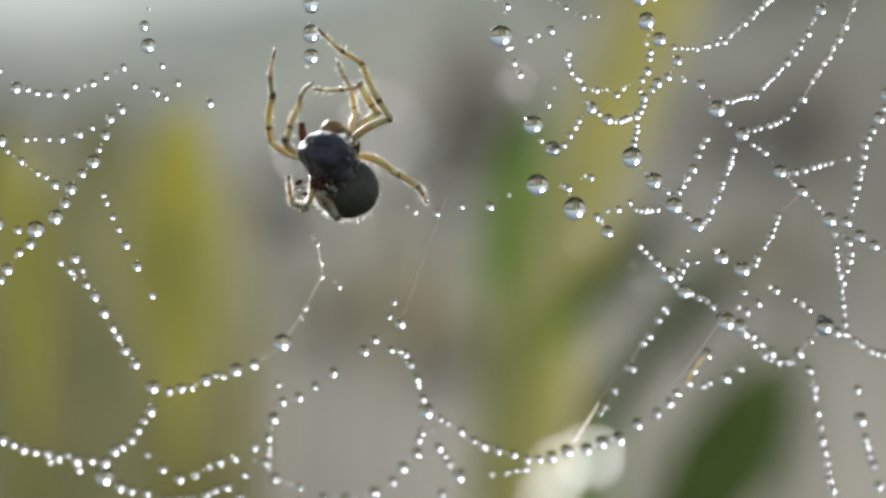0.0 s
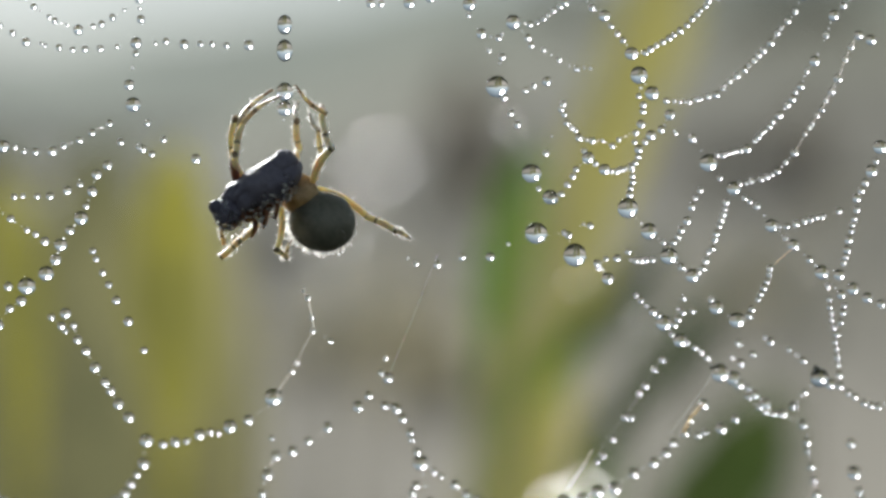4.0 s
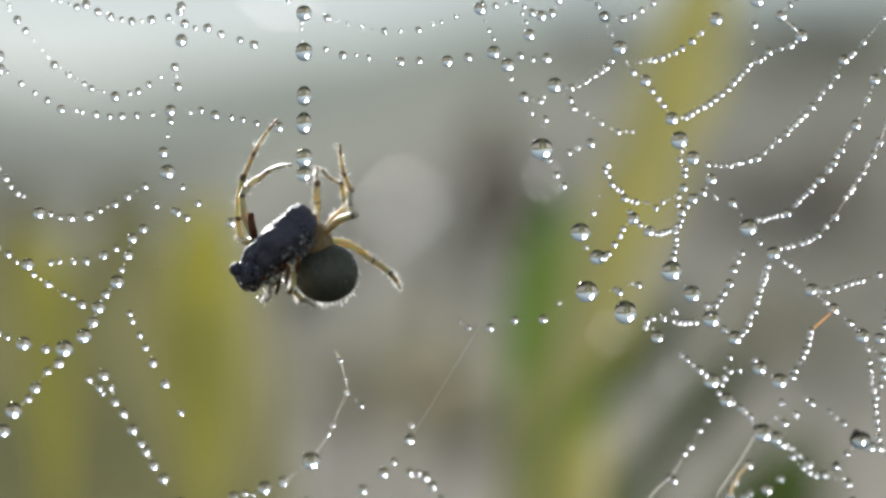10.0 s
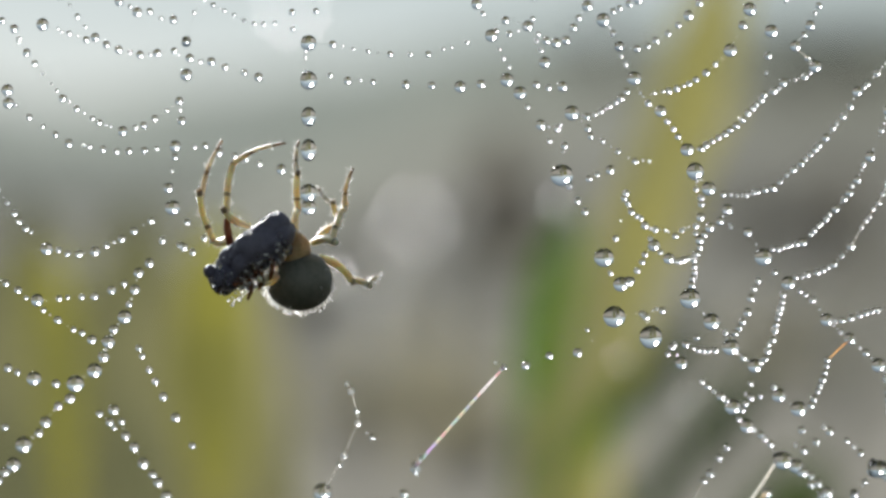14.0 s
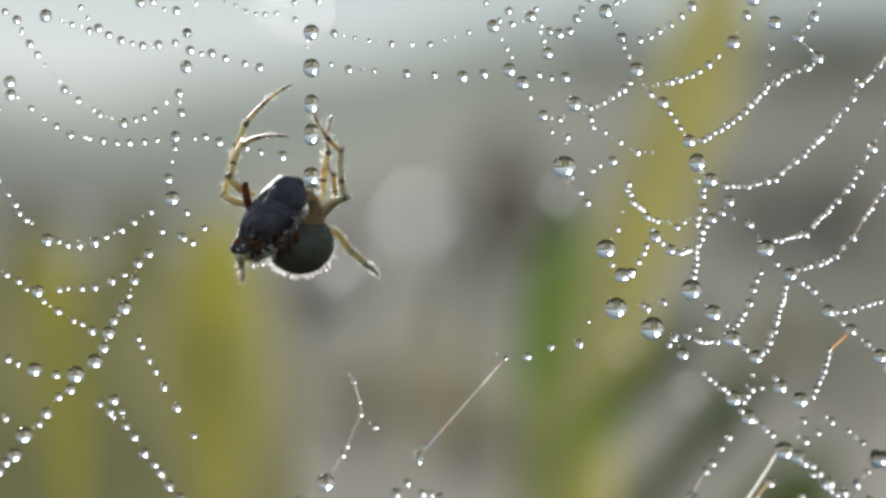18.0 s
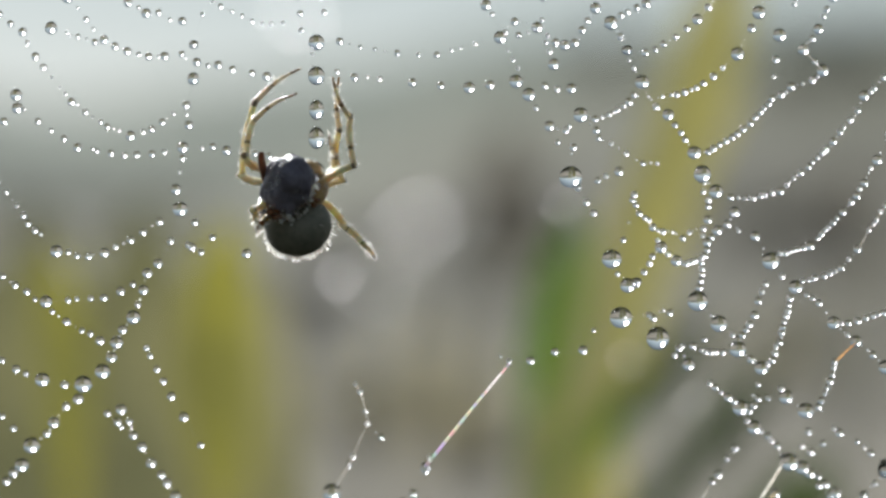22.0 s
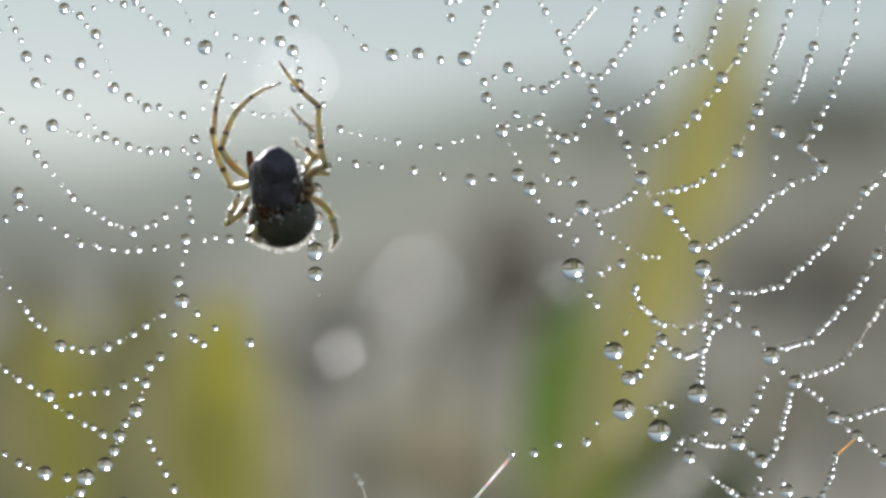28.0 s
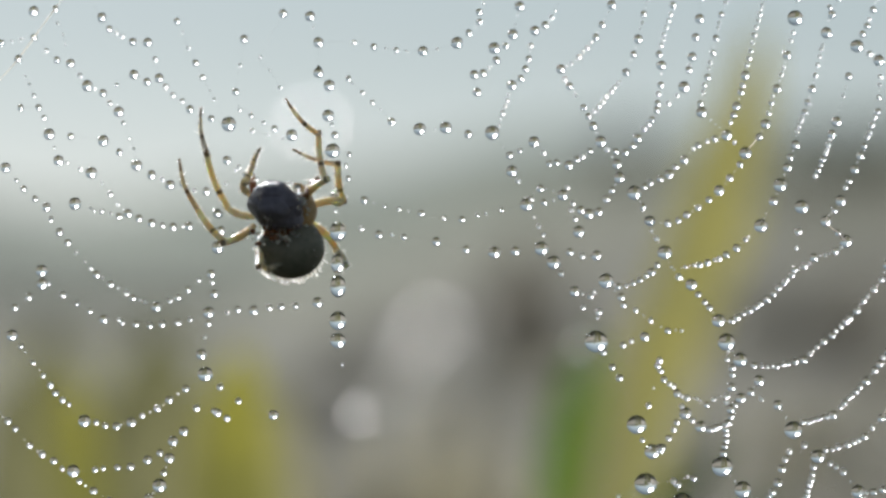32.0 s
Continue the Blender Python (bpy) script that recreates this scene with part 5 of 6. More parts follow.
strand("spiral_thread", [(940, 352, 5), (963, 358, 6), (980, 354, 3), (996, 345, 0)], 32, fill=10)
strand("loose_thread", [(1004, 332, 5), (996, 345, 0), (1011, 372, 4), (1018, 388, 5), (1024, 410, 10)], 32, fill=0)
strand("spiral_thread", [(601, 355, 0), (643, 357, 0)], 32, fill=0)
strand("loose_thread", [(617, 276, 5), (612, 293, 4), (616, 308, 5)], 32, fill=0)
# the upper right
strand("radial_thread", [(1083, 8, 8), (1066, 43, 6), (1055, 65, 6), (1048, 74, 3), (1040, 84, 5), (1033, 90, 3), (1025, 100, 5), (1012, 112, 3), (993, 121, 8), (1000, 139, 5), (1008, 152, 7), (1020, 170, 3), (1033, 190, 6), (1042, 206, 6), (1050, 223, 8), (1062, 250, 10), (1092, 290, 9), (1097, 315, 10), (1123, 344, 12), (1139, 370, 6)], 32, fill=9)
strand("spiral_thread", [(1108, 128, 7), (1095, 147, 4), (1088, 154, 4), (1083, 162, 5), (1074, 170, 4), (1068, 179, 4), (1060, 188, 4), (1053, 197, 4), (1042, 206, 0)], 32, fill=7)
strand("spiral_thread", [(1145, -5, 5), (1140, 24, 6), (1138, 40, 3), (1134, 50, 2), (1130, 68, 8), (1122, 95, 6), (1108, 128, 0)], 32, fill=9)
strand("spiral_thread", [(1192, 8, 6), (1188, 24, 4), (1184, 36, 4), (1180, 48, 4), (1176, 60, 4), (1174, 70, 3), (1171, 80, 4), (1167, 95, 6), (1171, 115, 9), (1170, 150, 6), (1166, 166, 5), (1164, 183, 6), (1163, 195, 6), (1155, 211, 6), (1148, 220, 5), (1141, 228, 5), (1129, 244, 8), (1118, 258, 6), (1107, 270, 7), (1090, 268, 6), (1075, 264, 5), (1062, 250, 0)], 32, fill=8)
strand("spiral_thread", [(1242, -5, 5), (1239, 32, 8), (1232, 65, 7), (1226, 100, 8), (1221, 115, 3), (1219, 124, 6), (1211, 154, 10), (1200, 169, 4), (1184, 182, 5), (1163, 197, 0)], 32, fill=0)
strand("spiral_thread", [(1285, 3, 4), (1278, 25, 6), (1273, 40, 3), (1271, 49, 3), (1268, 67, 6), (1263, 93, 6), (1258, 110, 4), (1255, 122, 3), (1253, 136, 6), (1248, 150, 5), (1245, 162, 4), (1240, 182, 6), (1243, 198, 10), (1285, 236, 0)], 32, fill=9)
strand("spiral_thread", [(1353, -5, 4), (1350, 8, 4), (1346, 24, 4), (1343, 36, 4), (1340, 48, 4), (1336, 62, 5), (1333, 75, 4), (1330, 90, 4), (1327, 103, 5), (1323, 115, 4), (1320, 133, 8), (1315, 150, 5), (1312, 164, 6), (1304, 188, 8), (1299, 203, 6), (1294, 216, 4), (1287, 238, 10), (1265, 246, 6), (1252, 250, 4), (1236, 257, 6), (1228, 263, 4), (1212, 282, 8), (1197, 295, 6), (1184, 309, 8), (1168, 316, 6), (1152, 324, 5), (1141, 330, 6), (1123, 346, 0)], 32, fill=8)
strand("radial_thread", [(1287, 238, 0), (1300, 252, 4), (1320, 271, 11)], 32, fill=9)
strand("spiral_thread", [(1322, 268, 0), (1345, 240, 0)], 32, fill=0, thick=1.5, mat=GLINT)
strand("spiral_thread", [(1345, 240, 7), (1356, 218, 9), (1361, 200, 4), (1366, 182, 5), (1369, 170, 4), (1376, 157, 8), (1384, 133, 4), (1388, 120, 4), (1394, 97, 8), (1401, 72, 4), (1405, 56, 4), (1409, 30, 14), (1413, -5, 5)], 32, fill=9)
strand("spiral_thread", [(1320, 272, 0), (1310, 291, 6), (1292, 315, 7), (1273, 337, 9), (1255, 353, 6), (1236, 368, 6), (1215, 380, 6), (1201, 390, 6), (1182, 396, 7), (1151, 392, 10)], 32, fill=10)
strand("spiral_thread", [(1470, 10, 5), (1464, 57, 10), (1457, 80, 3), (1455, 88, 4), (1452, 100, 4), (1448, 115, 4), (1444, 133, 5), (1438, 157, 7), (1430, 181, 6), (1425, 198, 6), (1421, 208, 4), (1419, 215, 4), (1415, 225, 4), (1412, 232, 4), (1409, 255, 8), (1399, 278, 6), (1394, 296, 8), (1381, 328, 12), (1368, 357, 8), (1344, 401, 0)], 32, fill=9)
strand("loose_thread", [(1419, 366, 12), (1413, 410, 5), (1410, 440, 3)], 32, fill=0)
strand("spiral_thread", [(1503, 135, 7), (1493, 170, 3), (1481, 215, 9), (1473, 237, 8), (1470, 246, 4), (1466, 255, 5), (1464, 265, 4), (1461, 273, 5), (1456, 282, 6), (1453, 292, 5), (1449, 301, 6), (1444, 311, 5)], 32, fill=8)
strand("spiral_thread", [(1555, -8, 5), (1547, 15, 6), (1540, 33, 4), (1536, 45, 6), (1528, 60, 6), (1518, 82, 12), (1540, 95, 5), (1557, 107, 10)], 32, fill=10)
strand("spiral_thread", [(1557, 107, 0), (1559, 135, 4), (1558, 150, 4), (1556, 172, 5), (1555, 197, 6), (1550, 207, 4), (1544, 222, 5), (1540, 235, 5), (1536, 243, 5), (1530, 258, 6), (1523, 275, 7), (1513, 300, 8), (1503, 320, 6), (1497, 333, 5), (1488, 355, 9), (1477, 372, 6)], 32, fill=9)
strand("spiral_thread", [(1477, 372, 0), (1462, 392, 10), (1483, 412, 6), (1497, 427, 11)], 32, fill=12, thick=0.7, mat=GLINT)
strand("loose_thread", [(1485, -5, 5), (1474, 25, 7), (1464, 57, 0)], 32, fill=0)

# the threads that tie the web to the stalks beside it
for a, b in (((-40, 860), (-758, 1010)), ((-52, 940), (-758, 1120)), ((-20, 180), (-758, 60)), ((-55, -211), (-758, -420)),
             ((1600, 640), (2328, 900)), ((1600, 40), (2328, -60)), ((1590, 140), (2328, 60)), ((1510, -370), (2328, -640)), ((1590, 1110), (2328, 1300))):
    strand("anchor_thread", [(*a, 0), ((a[0] + b[0]) / 2, (a[1] + b[1]) / 2 + 6, 0), (*b, 0)], fill=0)


# ---- the thread on which the spider climbs ----
# The heights of its drops on the plan as the spider climbs and slackens it.
CLIMB_TIMES = (0, 3, 7.5, 11, 13, 16.5, 19, 21, 23, 25, 28, 30, 32)
climb = []


def climbed_drop(radius, tall, *heights):
    bm = bmesh.new()
    bmesh.ops.create_icosphere(bm, subdivisions=4, radius=1)
    for v in bm.verts:
        v.co = Vector((v.co.x, v.co.y, v.co.z * tall)) * radius * UNIT
    climb.append((part("dew_drop", bm, WATER, web), heights))


climbed_drop(14, 1.0, 28, 28, 30, 31, 31, 28, 29, 26, 23, 20, 16, 4, 2)
climbed_drop(15, 1.1, 97, 97, 97, 99, 97, 95, 89, 86, 79, 70, 68, 64, 60)
climbed_drop(13, 1.35, 165, 165, 177, 177, 165, 158, 154, 150, 136, 127, 122, 112, 116)
climbed_drop(14, 1.4, 222, 210, 227, 225, 222, 213, 206, 198, 186, 170, 172, 159, 157)
climbed_drop(15, 1.1, 277, 285, 282, 289, 297, 288, 279, 263, 245, 240, 226, 219, 218)
climbed_drop(14, 0.95, 317, 315, 312, 317, 322, 315, 305, 283, 265, 275, 266, 259, 253)
strand("radial_thread", [(556, -10, 0), (553, 45, 3), (552, 57, 3), (553, 80, 2), (555, 150, 0), (557, 240, 0), (557, 330, 2)], fill=0)

# ---- the spider and its prey ----
DEPTH = -0.0012  # nearer than the web


def seen(t, x, y, depth):
    """The point that lies at (x, y) of the picture plan at t seconds."""
    right, down = sway(t)
    k = (REACH + depth) / REACH
    p = plan(x - right, y - down)
    eye = camera_pose(right, down).translation
    return eye + (p - eye) * k


def lump(bm, centre, size, rough=0.0, freq=3.0, subdivisions=4, seed=0.0):
    made = bmesh.ops.create_icosphere(bm, subdivisions=subdivisions, radius=1)["verts"]
    for v in made:
        n = v.co.normalized()
        k = 1 + rough * noise.noise(n * freq + Vector((seed, 0, 0)))
        v.co = Vector(centre) + Vector((n.x * size[0], n.y * size[1], n.z * size[2])) * k
    return made


U = UNIT
spider = tagged(thing("spider"), "small dark spider with banded tan legs climbing its dewy web", "spider")
BODY = []
legs = [(1, []), (-1, []), (-1, []), (1, []), (1, []), (1, []), (-1, []), (-1, [])]


def stance(t, body, *joints):
    """How the spider hangs at t seconds, on the picture plan. body: carapace x, y; abdomen x, y and tilt; prey x, y,
    the tilt of its long axis and its turn towards the lens. joints: hip, knee, ankle and tip of each leg."""
    BODY.append((t, *body))
    for (_, poses), joint in zip(legs, joints):
        poses.append(joint)


stance(0, (598, 262, 612, 332, 20, 580, 280, 82, 48),
       (535, 280, 478, 250, 485, 180, 486, 95), (530, 270, 510, 252, 530, 190, 553, 158), (620, 250, 692, 212, 640, 112, 567, 55), (620, 248, 668, 200, 640, 152, 558, 156), (622, 240, 630, 205, 622, 155, 597, 108), (628, 275, 690, 303, 740, 332, 754, 358), (550, 315, 542, 362, 520, 358, 514, 310), (556, 325, 598, 388, 585, 370, 560, 345))
stance(1, (590, 265, 600, 335, 20, 560, 290, 80, 46),
       (520, 288, 450, 272, 425, 215, 409, 125), (500, 270, 478, 270, 470, 235, 458, 205), (605, 262, 655, 225, 622, 130, 550, 78), (605, 262, 685, 270, 685, 190, 640, 150), (608, 258, 605, 215, 590, 185, 533, 148), (615, 285, 680, 322, 720, 350, 738, 375), (535, 320, 525, 380, 508, 382, 502, 335), (545, 340, 572, 408, 560, 385, 545, 350))
stance(1.5, (590, 275, 600, 340, 20, 560, 298, 80, 48),
       (520, 290, 468, 250, 475, 170, 512, 75), (515, 270, 505, 255, 530, 190, 550, 165), (605, 270, 648, 240, 622, 150, 557, 92), (605, 270, 660, 225, 658, 150, 628, 58), (612, 262, 616, 225, 600, 190, 560, 172), (615, 290, 680, 330, 722, 358, 745, 390), (530, 340, 528, 390, 512, 385, 507, 350), (530, 340, 560, 415, 548, 395, 530, 365))
stance(2, (575, 315, 595, 365, 15, 530, 322, 62, 25),
       (485, 295, 448, 265, 450, 195, 508, 125), (490, 292, 450, 262, 455, 195, 510, 120), (600, 290, 610, 270, 590, 180, 555, 115), (605, 285, 638, 235, 605, 165, 545, 108), (600, 285, 630, 260, 625, 220, 600, 180), (600, 305, 675, 345, 725, 380, 745, 405), (475, 340, 500, 425, 515, 410, 520, 380), (540, 380, 548, 400, 560, 410, 575, 415))
stance(3, (535, 320, 580, 372, 12, 455, 312, 30, 0),
       (437, 285, 420, 255, 428, 198, 500, 152), (440, 285, 428, 250, 435, 195, 505, 148), (560, 300, 592, 245, 575, 190, 548, 160), (525, 280, 525, 240, 525, 200, 532, 170), (565, 295, 575, 250, 560, 210, 550, 185), (560, 310, 660, 368, 715, 395, 745, 408), (490, 320, 440, 410, 400, 425, 385, 385), (505, 340, 485, 415, 495, 430, 500, 400))
stance(6, (572, 396, 603, 438, 15, 527, 400, 62, 10),
       (480, 418, 440, 380, 437, 310, 447, 232), (478, 405, 455, 345, 465, 265, 510, 222), (600, 370, 632, 320, 615, 235, 558, 163), (598, 370, 598, 330, 588, 275, 562, 232), (598, 368, 612, 330, 618, 290, 585, 250), (605, 385, 660, 410, 700, 437, 717, 465), (500, 455, 490, 470, 505, 485, 515, 480), (540, 440, 560, 480, 580, 485, 590, 488))
stance(7, (548, 412, 578, 463, 12, 490, 426, 55, 7),
       (440, 460, 412, 438, 381, 383, 352, 292), (447, 402, 402, 390, 388, 325, 410, 242), (575, 385, 603, 340, 565, 255, 522, 195), (560, 395, 555, 365, 548, 310, 537, 265), (565, 390, 600, 352, 590, 325, 575, 300), (575, 405, 640, 432, 685, 470, 703, 498), (470, 480, 462, 500, 458, 505, 455, 508), (520, 450, 515, 480, 525, 505, 550, 515))
stance(7.5, (525, 420, 555, 480, 12, 465, 435, 52, 5),
       (410, 450, 383, 400, 378, 320, 391, 238), (440, 395, 405, 355, 410, 290, 445, 210), (548, 395, 578, 350, 555, 270, 515, 210), (545, 395, 540, 350, 533, 310, 525, 270), (545, 398, 575, 350, 565, 310, 530, 280), (555, 420, 620, 445, 670, 480, 688, 505), (450, 480, 440, 500, 430, 510, 425, 515), (490, 470, 490, 500, 510, 520, 530, 530))
stance(8, (510, 440, 545, 492, 12, 448, 453, 50, 0),
       (400, 495, 385, 475, 360, 420, 330, 368), (410, 425, 385, 395, 390, 325, 450, 250), (535, 415, 580, 405, 578, 330, 570, 250), (525, 420, 522, 370, 515, 330, 513, 300), (540, 410, 565, 385, 568, 345, 535, 310), (540, 430, 600, 460, 655, 495, 680, 520), (450, 490, 450, 510, 445, 520, 450, 540), (480, 470, 480, 510, 500, 540, 515, 548))
stance(9, (540, 450, 573, 498, 12, 478, 448, 42, 0),
       (430, 428, 410, 415, 418, 325, 465, 237), (432, 425, 420, 350, 450, 318, 505, 297), (570, 425, 608, 400, 615, 320, 605, 252), (556, 425, 553, 380, 553, 330, 556, 295), (560, 420, 598, 395, 595, 345, 570, 312), (572, 440, 640, 468, 690, 500, 711, 522), (490, 470, 470, 495, 455, 510, 450, 530), (520, 470, 515, 505, 525, 530, 540, 540))
stance(10, (555, 430, 575, 482, 12, 490, 440, 47, 0),
       (448, 425, 422, 420, 430, 320, 490, 210), (450, 420, 430, 345, 455, 318, 508, 298), (580, 410, 625, 385, 622, 340, 605, 265), (565, 420, 562, 370, 562, 330, 560, 300), (575, 410, 615, 365, 605, 325, 570, 300), (580, 425, 645, 455, 690, 485, 706, 510), (500, 460, 490, 490, 480, 510, 475, 530), (515, 470, 515, 510, 535, 530, 555, 538))
stance(11, (540, 410, 560, 475, 10, 485, 415, 47, 0),
       (435, 405, 412, 395, 415, 290, 497, 213), (445, 395, 420, 370, 420, 310, 498, 275), (580, 390, 618, 360, 610, 290, 562, 242), (575, 390, 575, 340, 575, 310, 570, 275), (580, 390, 610, 350, 600, 310, 585, 290), (570, 410, 635, 450, 680, 480, 697, 502), (500, 440, 480, 465, 470, 480, 465, 495), (510, 450, 500, 490, 515, 510, 530, 520))
stance(12, (525, 410, 540, 465, 8, 460, 405, 42, 0),
       (410, 385, 392, 378, 402, 285, 490, 238), (445, 355, 422, 330, 430, 250, 488, 180), (555, 395, 605, 360, 600, 285, 560, 245), (545, 385, 550, 350, 560, 310, 563, 285), (555, 390, 605, 350, 595, 315, 570, 295), (555, 405, 610, 475, 640, 490, 645, 495), (500, 430, 480, 455, 470, 460, 460, 470), (505, 445, 490, 475, 480, 490, 470, 495))
stance(13, (520, 418, 550, 464, 8, 455, 410, 39, 0),
       (405, 385, 392, 375, 412, 290, 510, 258), (440, 350, 425, 330, 437, 250, 510, 205), (552, 392, 607, 365, 605, 290, 572, 263), (533, 372, 530, 320, 530, 260, 533, 192), (550, 385, 600, 350, 590, 310, 570, 290), (560, 405, 625, 460, 665, 475, 668, 455), (500, 430, 480, 455, 470, 450, 475, 425), (500, 460, 470, 470, 450, 465, 440, 480))
stance(14, (515, 445, 530, 497, 5, 447, 450, 42, 0),
       (410, 420, 375, 425, 358, 350, 388, 255), (440, 400, 405, 375, 415, 290, 500, 262), (555, 430, 590, 430, 610, 370, 625, 310), (525, 420, 526, 370, 526, 310, 525, 255), (555, 430, 600, 395, 590, 360, 565, 335), (565, 455, 615, 495, 650, 505, 668, 490), (490, 470, 470, 490, 460, 480, 455, 470), (500, 480, 470, 500, 455, 500, 445, 510))
stance(16.5, (545, 390, 535, 435, 0, 485, 402, 48, 12),
       (465, 365, 412, 348, 440, 245, 545, 180), (450, 350, 420, 325, 450, 262, 525, 255), (600, 415, 640, 410, 648, 345, 632, 295), (592, 400, 608, 360, 620, 320, 618, 262), (585, 390, 610, 350, 595, 310, 570, 305), (590, 410, 630, 425, 670, 445, 695, 450), (430, 470, 425, 480, 428, 490, 427, 510), (500, 460, 490, 480, 480, 485, 470, 480))
stance(17, (545, 388, 535, 433, -2, 474, 400, 49, 14),
       (445, 355, 402, 340, 422, 255, 492, 180), (440, 345, 408, 310, 428, 255, 512, 244), (610, 410, 622, 385, 637, 330, 608, 257), (572, 395, 573, 360, 580, 300, 590, 255), (575, 395, 605, 375, 598, 355, 588, 340), (575, 400, 612, 418, 660, 435, 688, 445), (425, 465, 420, 475, 415, 490, 412, 508), (490, 455, 485, 470, 480, 480, 475, 485))
stance(18, (540, 385, 532, 432, -5, 480, 385, 52, 18),
       (445, 360, 395, 345, 435, 215, 505, 150), (450, 345, 412, 315, 430, 255, 503, 247), (575, 380, 612, 355, 605, 270, 562, 210), (565, 385, 570, 340, 580, 270, 583, 208), (570, 375, 595, 350, 590, 310, 570, 275), (570, 400, 610, 440, 645, 468, 665, 485), (440, 440, 430, 455, 430, 475, 432, 495), (480, 430, 470, 450, 460, 455, 455, 460))
stance(19, (525, 395, 512, 446, -10, 465, 390, 45, 18),
       (430, 365, 385, 345, 410, 235, 493, 173), (425, 345, 395, 330, 415, 268, 500, 258), (545, 380, 592, 350, 580, 260, 553, 222), (548, 380, 547, 330, 550, 270, 546, 200), (550, 385, 588, 400, 588, 380, 575, 370), (560, 400, 600, 440, 630, 465, 647, 490), (440, 440, 420, 450, 410, 465, 405, 478), (480, 430, 470, 450, 455, 460, 450, 470))
stance(20, (540, 400, 543, 455, -10, 503, 396, 36, 24),
       (450, 390, 410, 390, 410, 310, 485, 268), (465, 375, 425, 345, 440, 260, 527, 210), (595, 405, 640, 385, 642, 300, 617, 218), (585, 400, 592, 360, 600, 290, 602, 215), (590, 400, 600, 420, 605, 410, 595, 400), (585, 415, 620, 455, 650, 490, 667, 517), (450, 450, 445, 465, 448, 480, 440, 495), (490, 450, 480, 465, 470, 470, 465, 480))
stance(21, (545, 390, 545, 450, -10, 506, 396, 38, 28),
       (470, 375, 425, 355, 432, 260, 483, 190), (470, 370, 428, 350, 450, 262, 528, 215), (575, 400, 640, 398, 660, 320, 640, 232), (585, 395, 588, 350, 592, 280, 586, 220), (590, 400, 620, 415, 615, 400, 600, 390), (590, 425, 630, 470, 655, 505, 672, 525), (450, 450, 445, 470, 450, 490, 460, 500), (490, 450, 480, 470, 470, 480, 465, 490))
stance(22, (545, 335, 528, 400, -12, 508, 332, 46, 40),
       (470, 322, 425, 308, 450, 180, 520, 122), (465, 300, 440, 280, 450, 215, 520, 178), (560, 335, 628, 295, 620, 210, 595, 150), (560, 335, 590, 300, 600, 230, 598, 135), (560, 340, 605, 320, 595, 280, 582, 240), (555, 350, 600, 395, 640, 430, 660, 455), (465, 350, 455, 370, 455, 390, 460, 405), (480, 360, 475, 385, 465, 395, 460, 410))
stance(23, (530, 318, 505, 370, -15, 484, 306, 66, 38),
       (432, 290, 403, 290, 392, 215, 408, 108), (435, 272, 400, 240, 420, 165, 502, 127), (550, 285, 580, 240, 565, 170, 502, 95), (548, 285, 548, 245, 535, 170, 520, 110), (545, 290, 570, 265, 545, 230, 517, 207), (535, 315, 580, 385, 617, 393, 618, 362), (440, 350, 430, 360, 435, 375, 445, 390), (460, 345, 450, 370, 440, 380, 445, 400))
stance(24, (550, 290, 530, 350, -14, 485, 285, 72, 38),
       (435, 285, 400, 275, 400, 190, 445, 98), (430, 272, 400, 240, 420, 180, 512, 160), (540, 280, 610, 250, 590, 170, 532, 130), (540, 275, 575, 210, 580, 170, 570, 110), (545, 280, 570, 240, 560, 200, 535, 165), (545, 295, 590, 330, 615, 360, 625, 375), (440, 330, 430, 345, 435, 360, 445, 370), (460, 330, 450, 350, 445, 365, 455, 385))
stance(25, (530, 255, 505, 340, -12, 480, 265, 78, 45),
       (440, 272, 418, 260, 413, 190, 438, 85), (430, 235, 410, 205, 435, 125, 515, 88), (530, 250, 575, 200, 580, 150, 570, 40), (530, 258, 605, 260, 590, 190, 512, 160), (540, 230, 555, 205, 545, 190, 520, 165), (535, 285, 575, 340, 595, 360, 597, 375), (440, 310, 410, 345, 420, 350, 430, 345), (450, 300, 425, 330, 430, 340, 440, 345))
stance(28, (520, 335, 500, 385, -10, 487, 330, 80, 34),
       (445, 322, 405, 325, 380, 240, 396, 135), (440, 315, 395, 265, 420, 195, 490, 160), (540, 320, 578, 300, 565, 190, 502, 120), (540, 315, 570, 305, 560, 230, 515, 188), (540, 300, 560, 275, 545, 265, 522, 247), (540, 345, 580, 380, 592, 415, 585, 435), (440, 350, 410, 392, 420, 365, 430, 350), (450, 400, 445, 415, 455, 425, 470, 430))
stance(29, (490, 340, 488, 410, -5, 456, 328, 54, 38),
       (410, 330, 375, 310, 362, 235, 365, 150), (405, 342, 350, 330, 345, 255, 400, 200), (510, 330, 560, 260, 555, 190, 495, 135), (510, 335, 545, 330, 540, 250, 495, 222), (515, 320, 550, 280, 535, 270, 512, 260), (515, 350, 555, 390, 580, 430, 570, 455), (410, 370, 405, 390, 415, 400, 420, 410), (430, 380, 425, 410, 430, 430, 440, 440))
stance(30, (500, 350, 500, 415, 0, 450, 345, 32, 35),
       (390, 335, 365, 300, 370, 235, 400, 150), (390, 345, 345, 335, 335, 270, 402, 150), (520, 330, 570, 290, 560, 220, 500, 172), (520, 335, 535, 310, 540, 250, 535, 200), (520, 335, 560, 305, 565, 290, 555, 270), (515, 350, 570, 385, 590, 420, 596, 438), (400, 375, 405, 400, 415, 415, 420, 425), (440, 380, 435, 400, 430, 420, 440, 435))
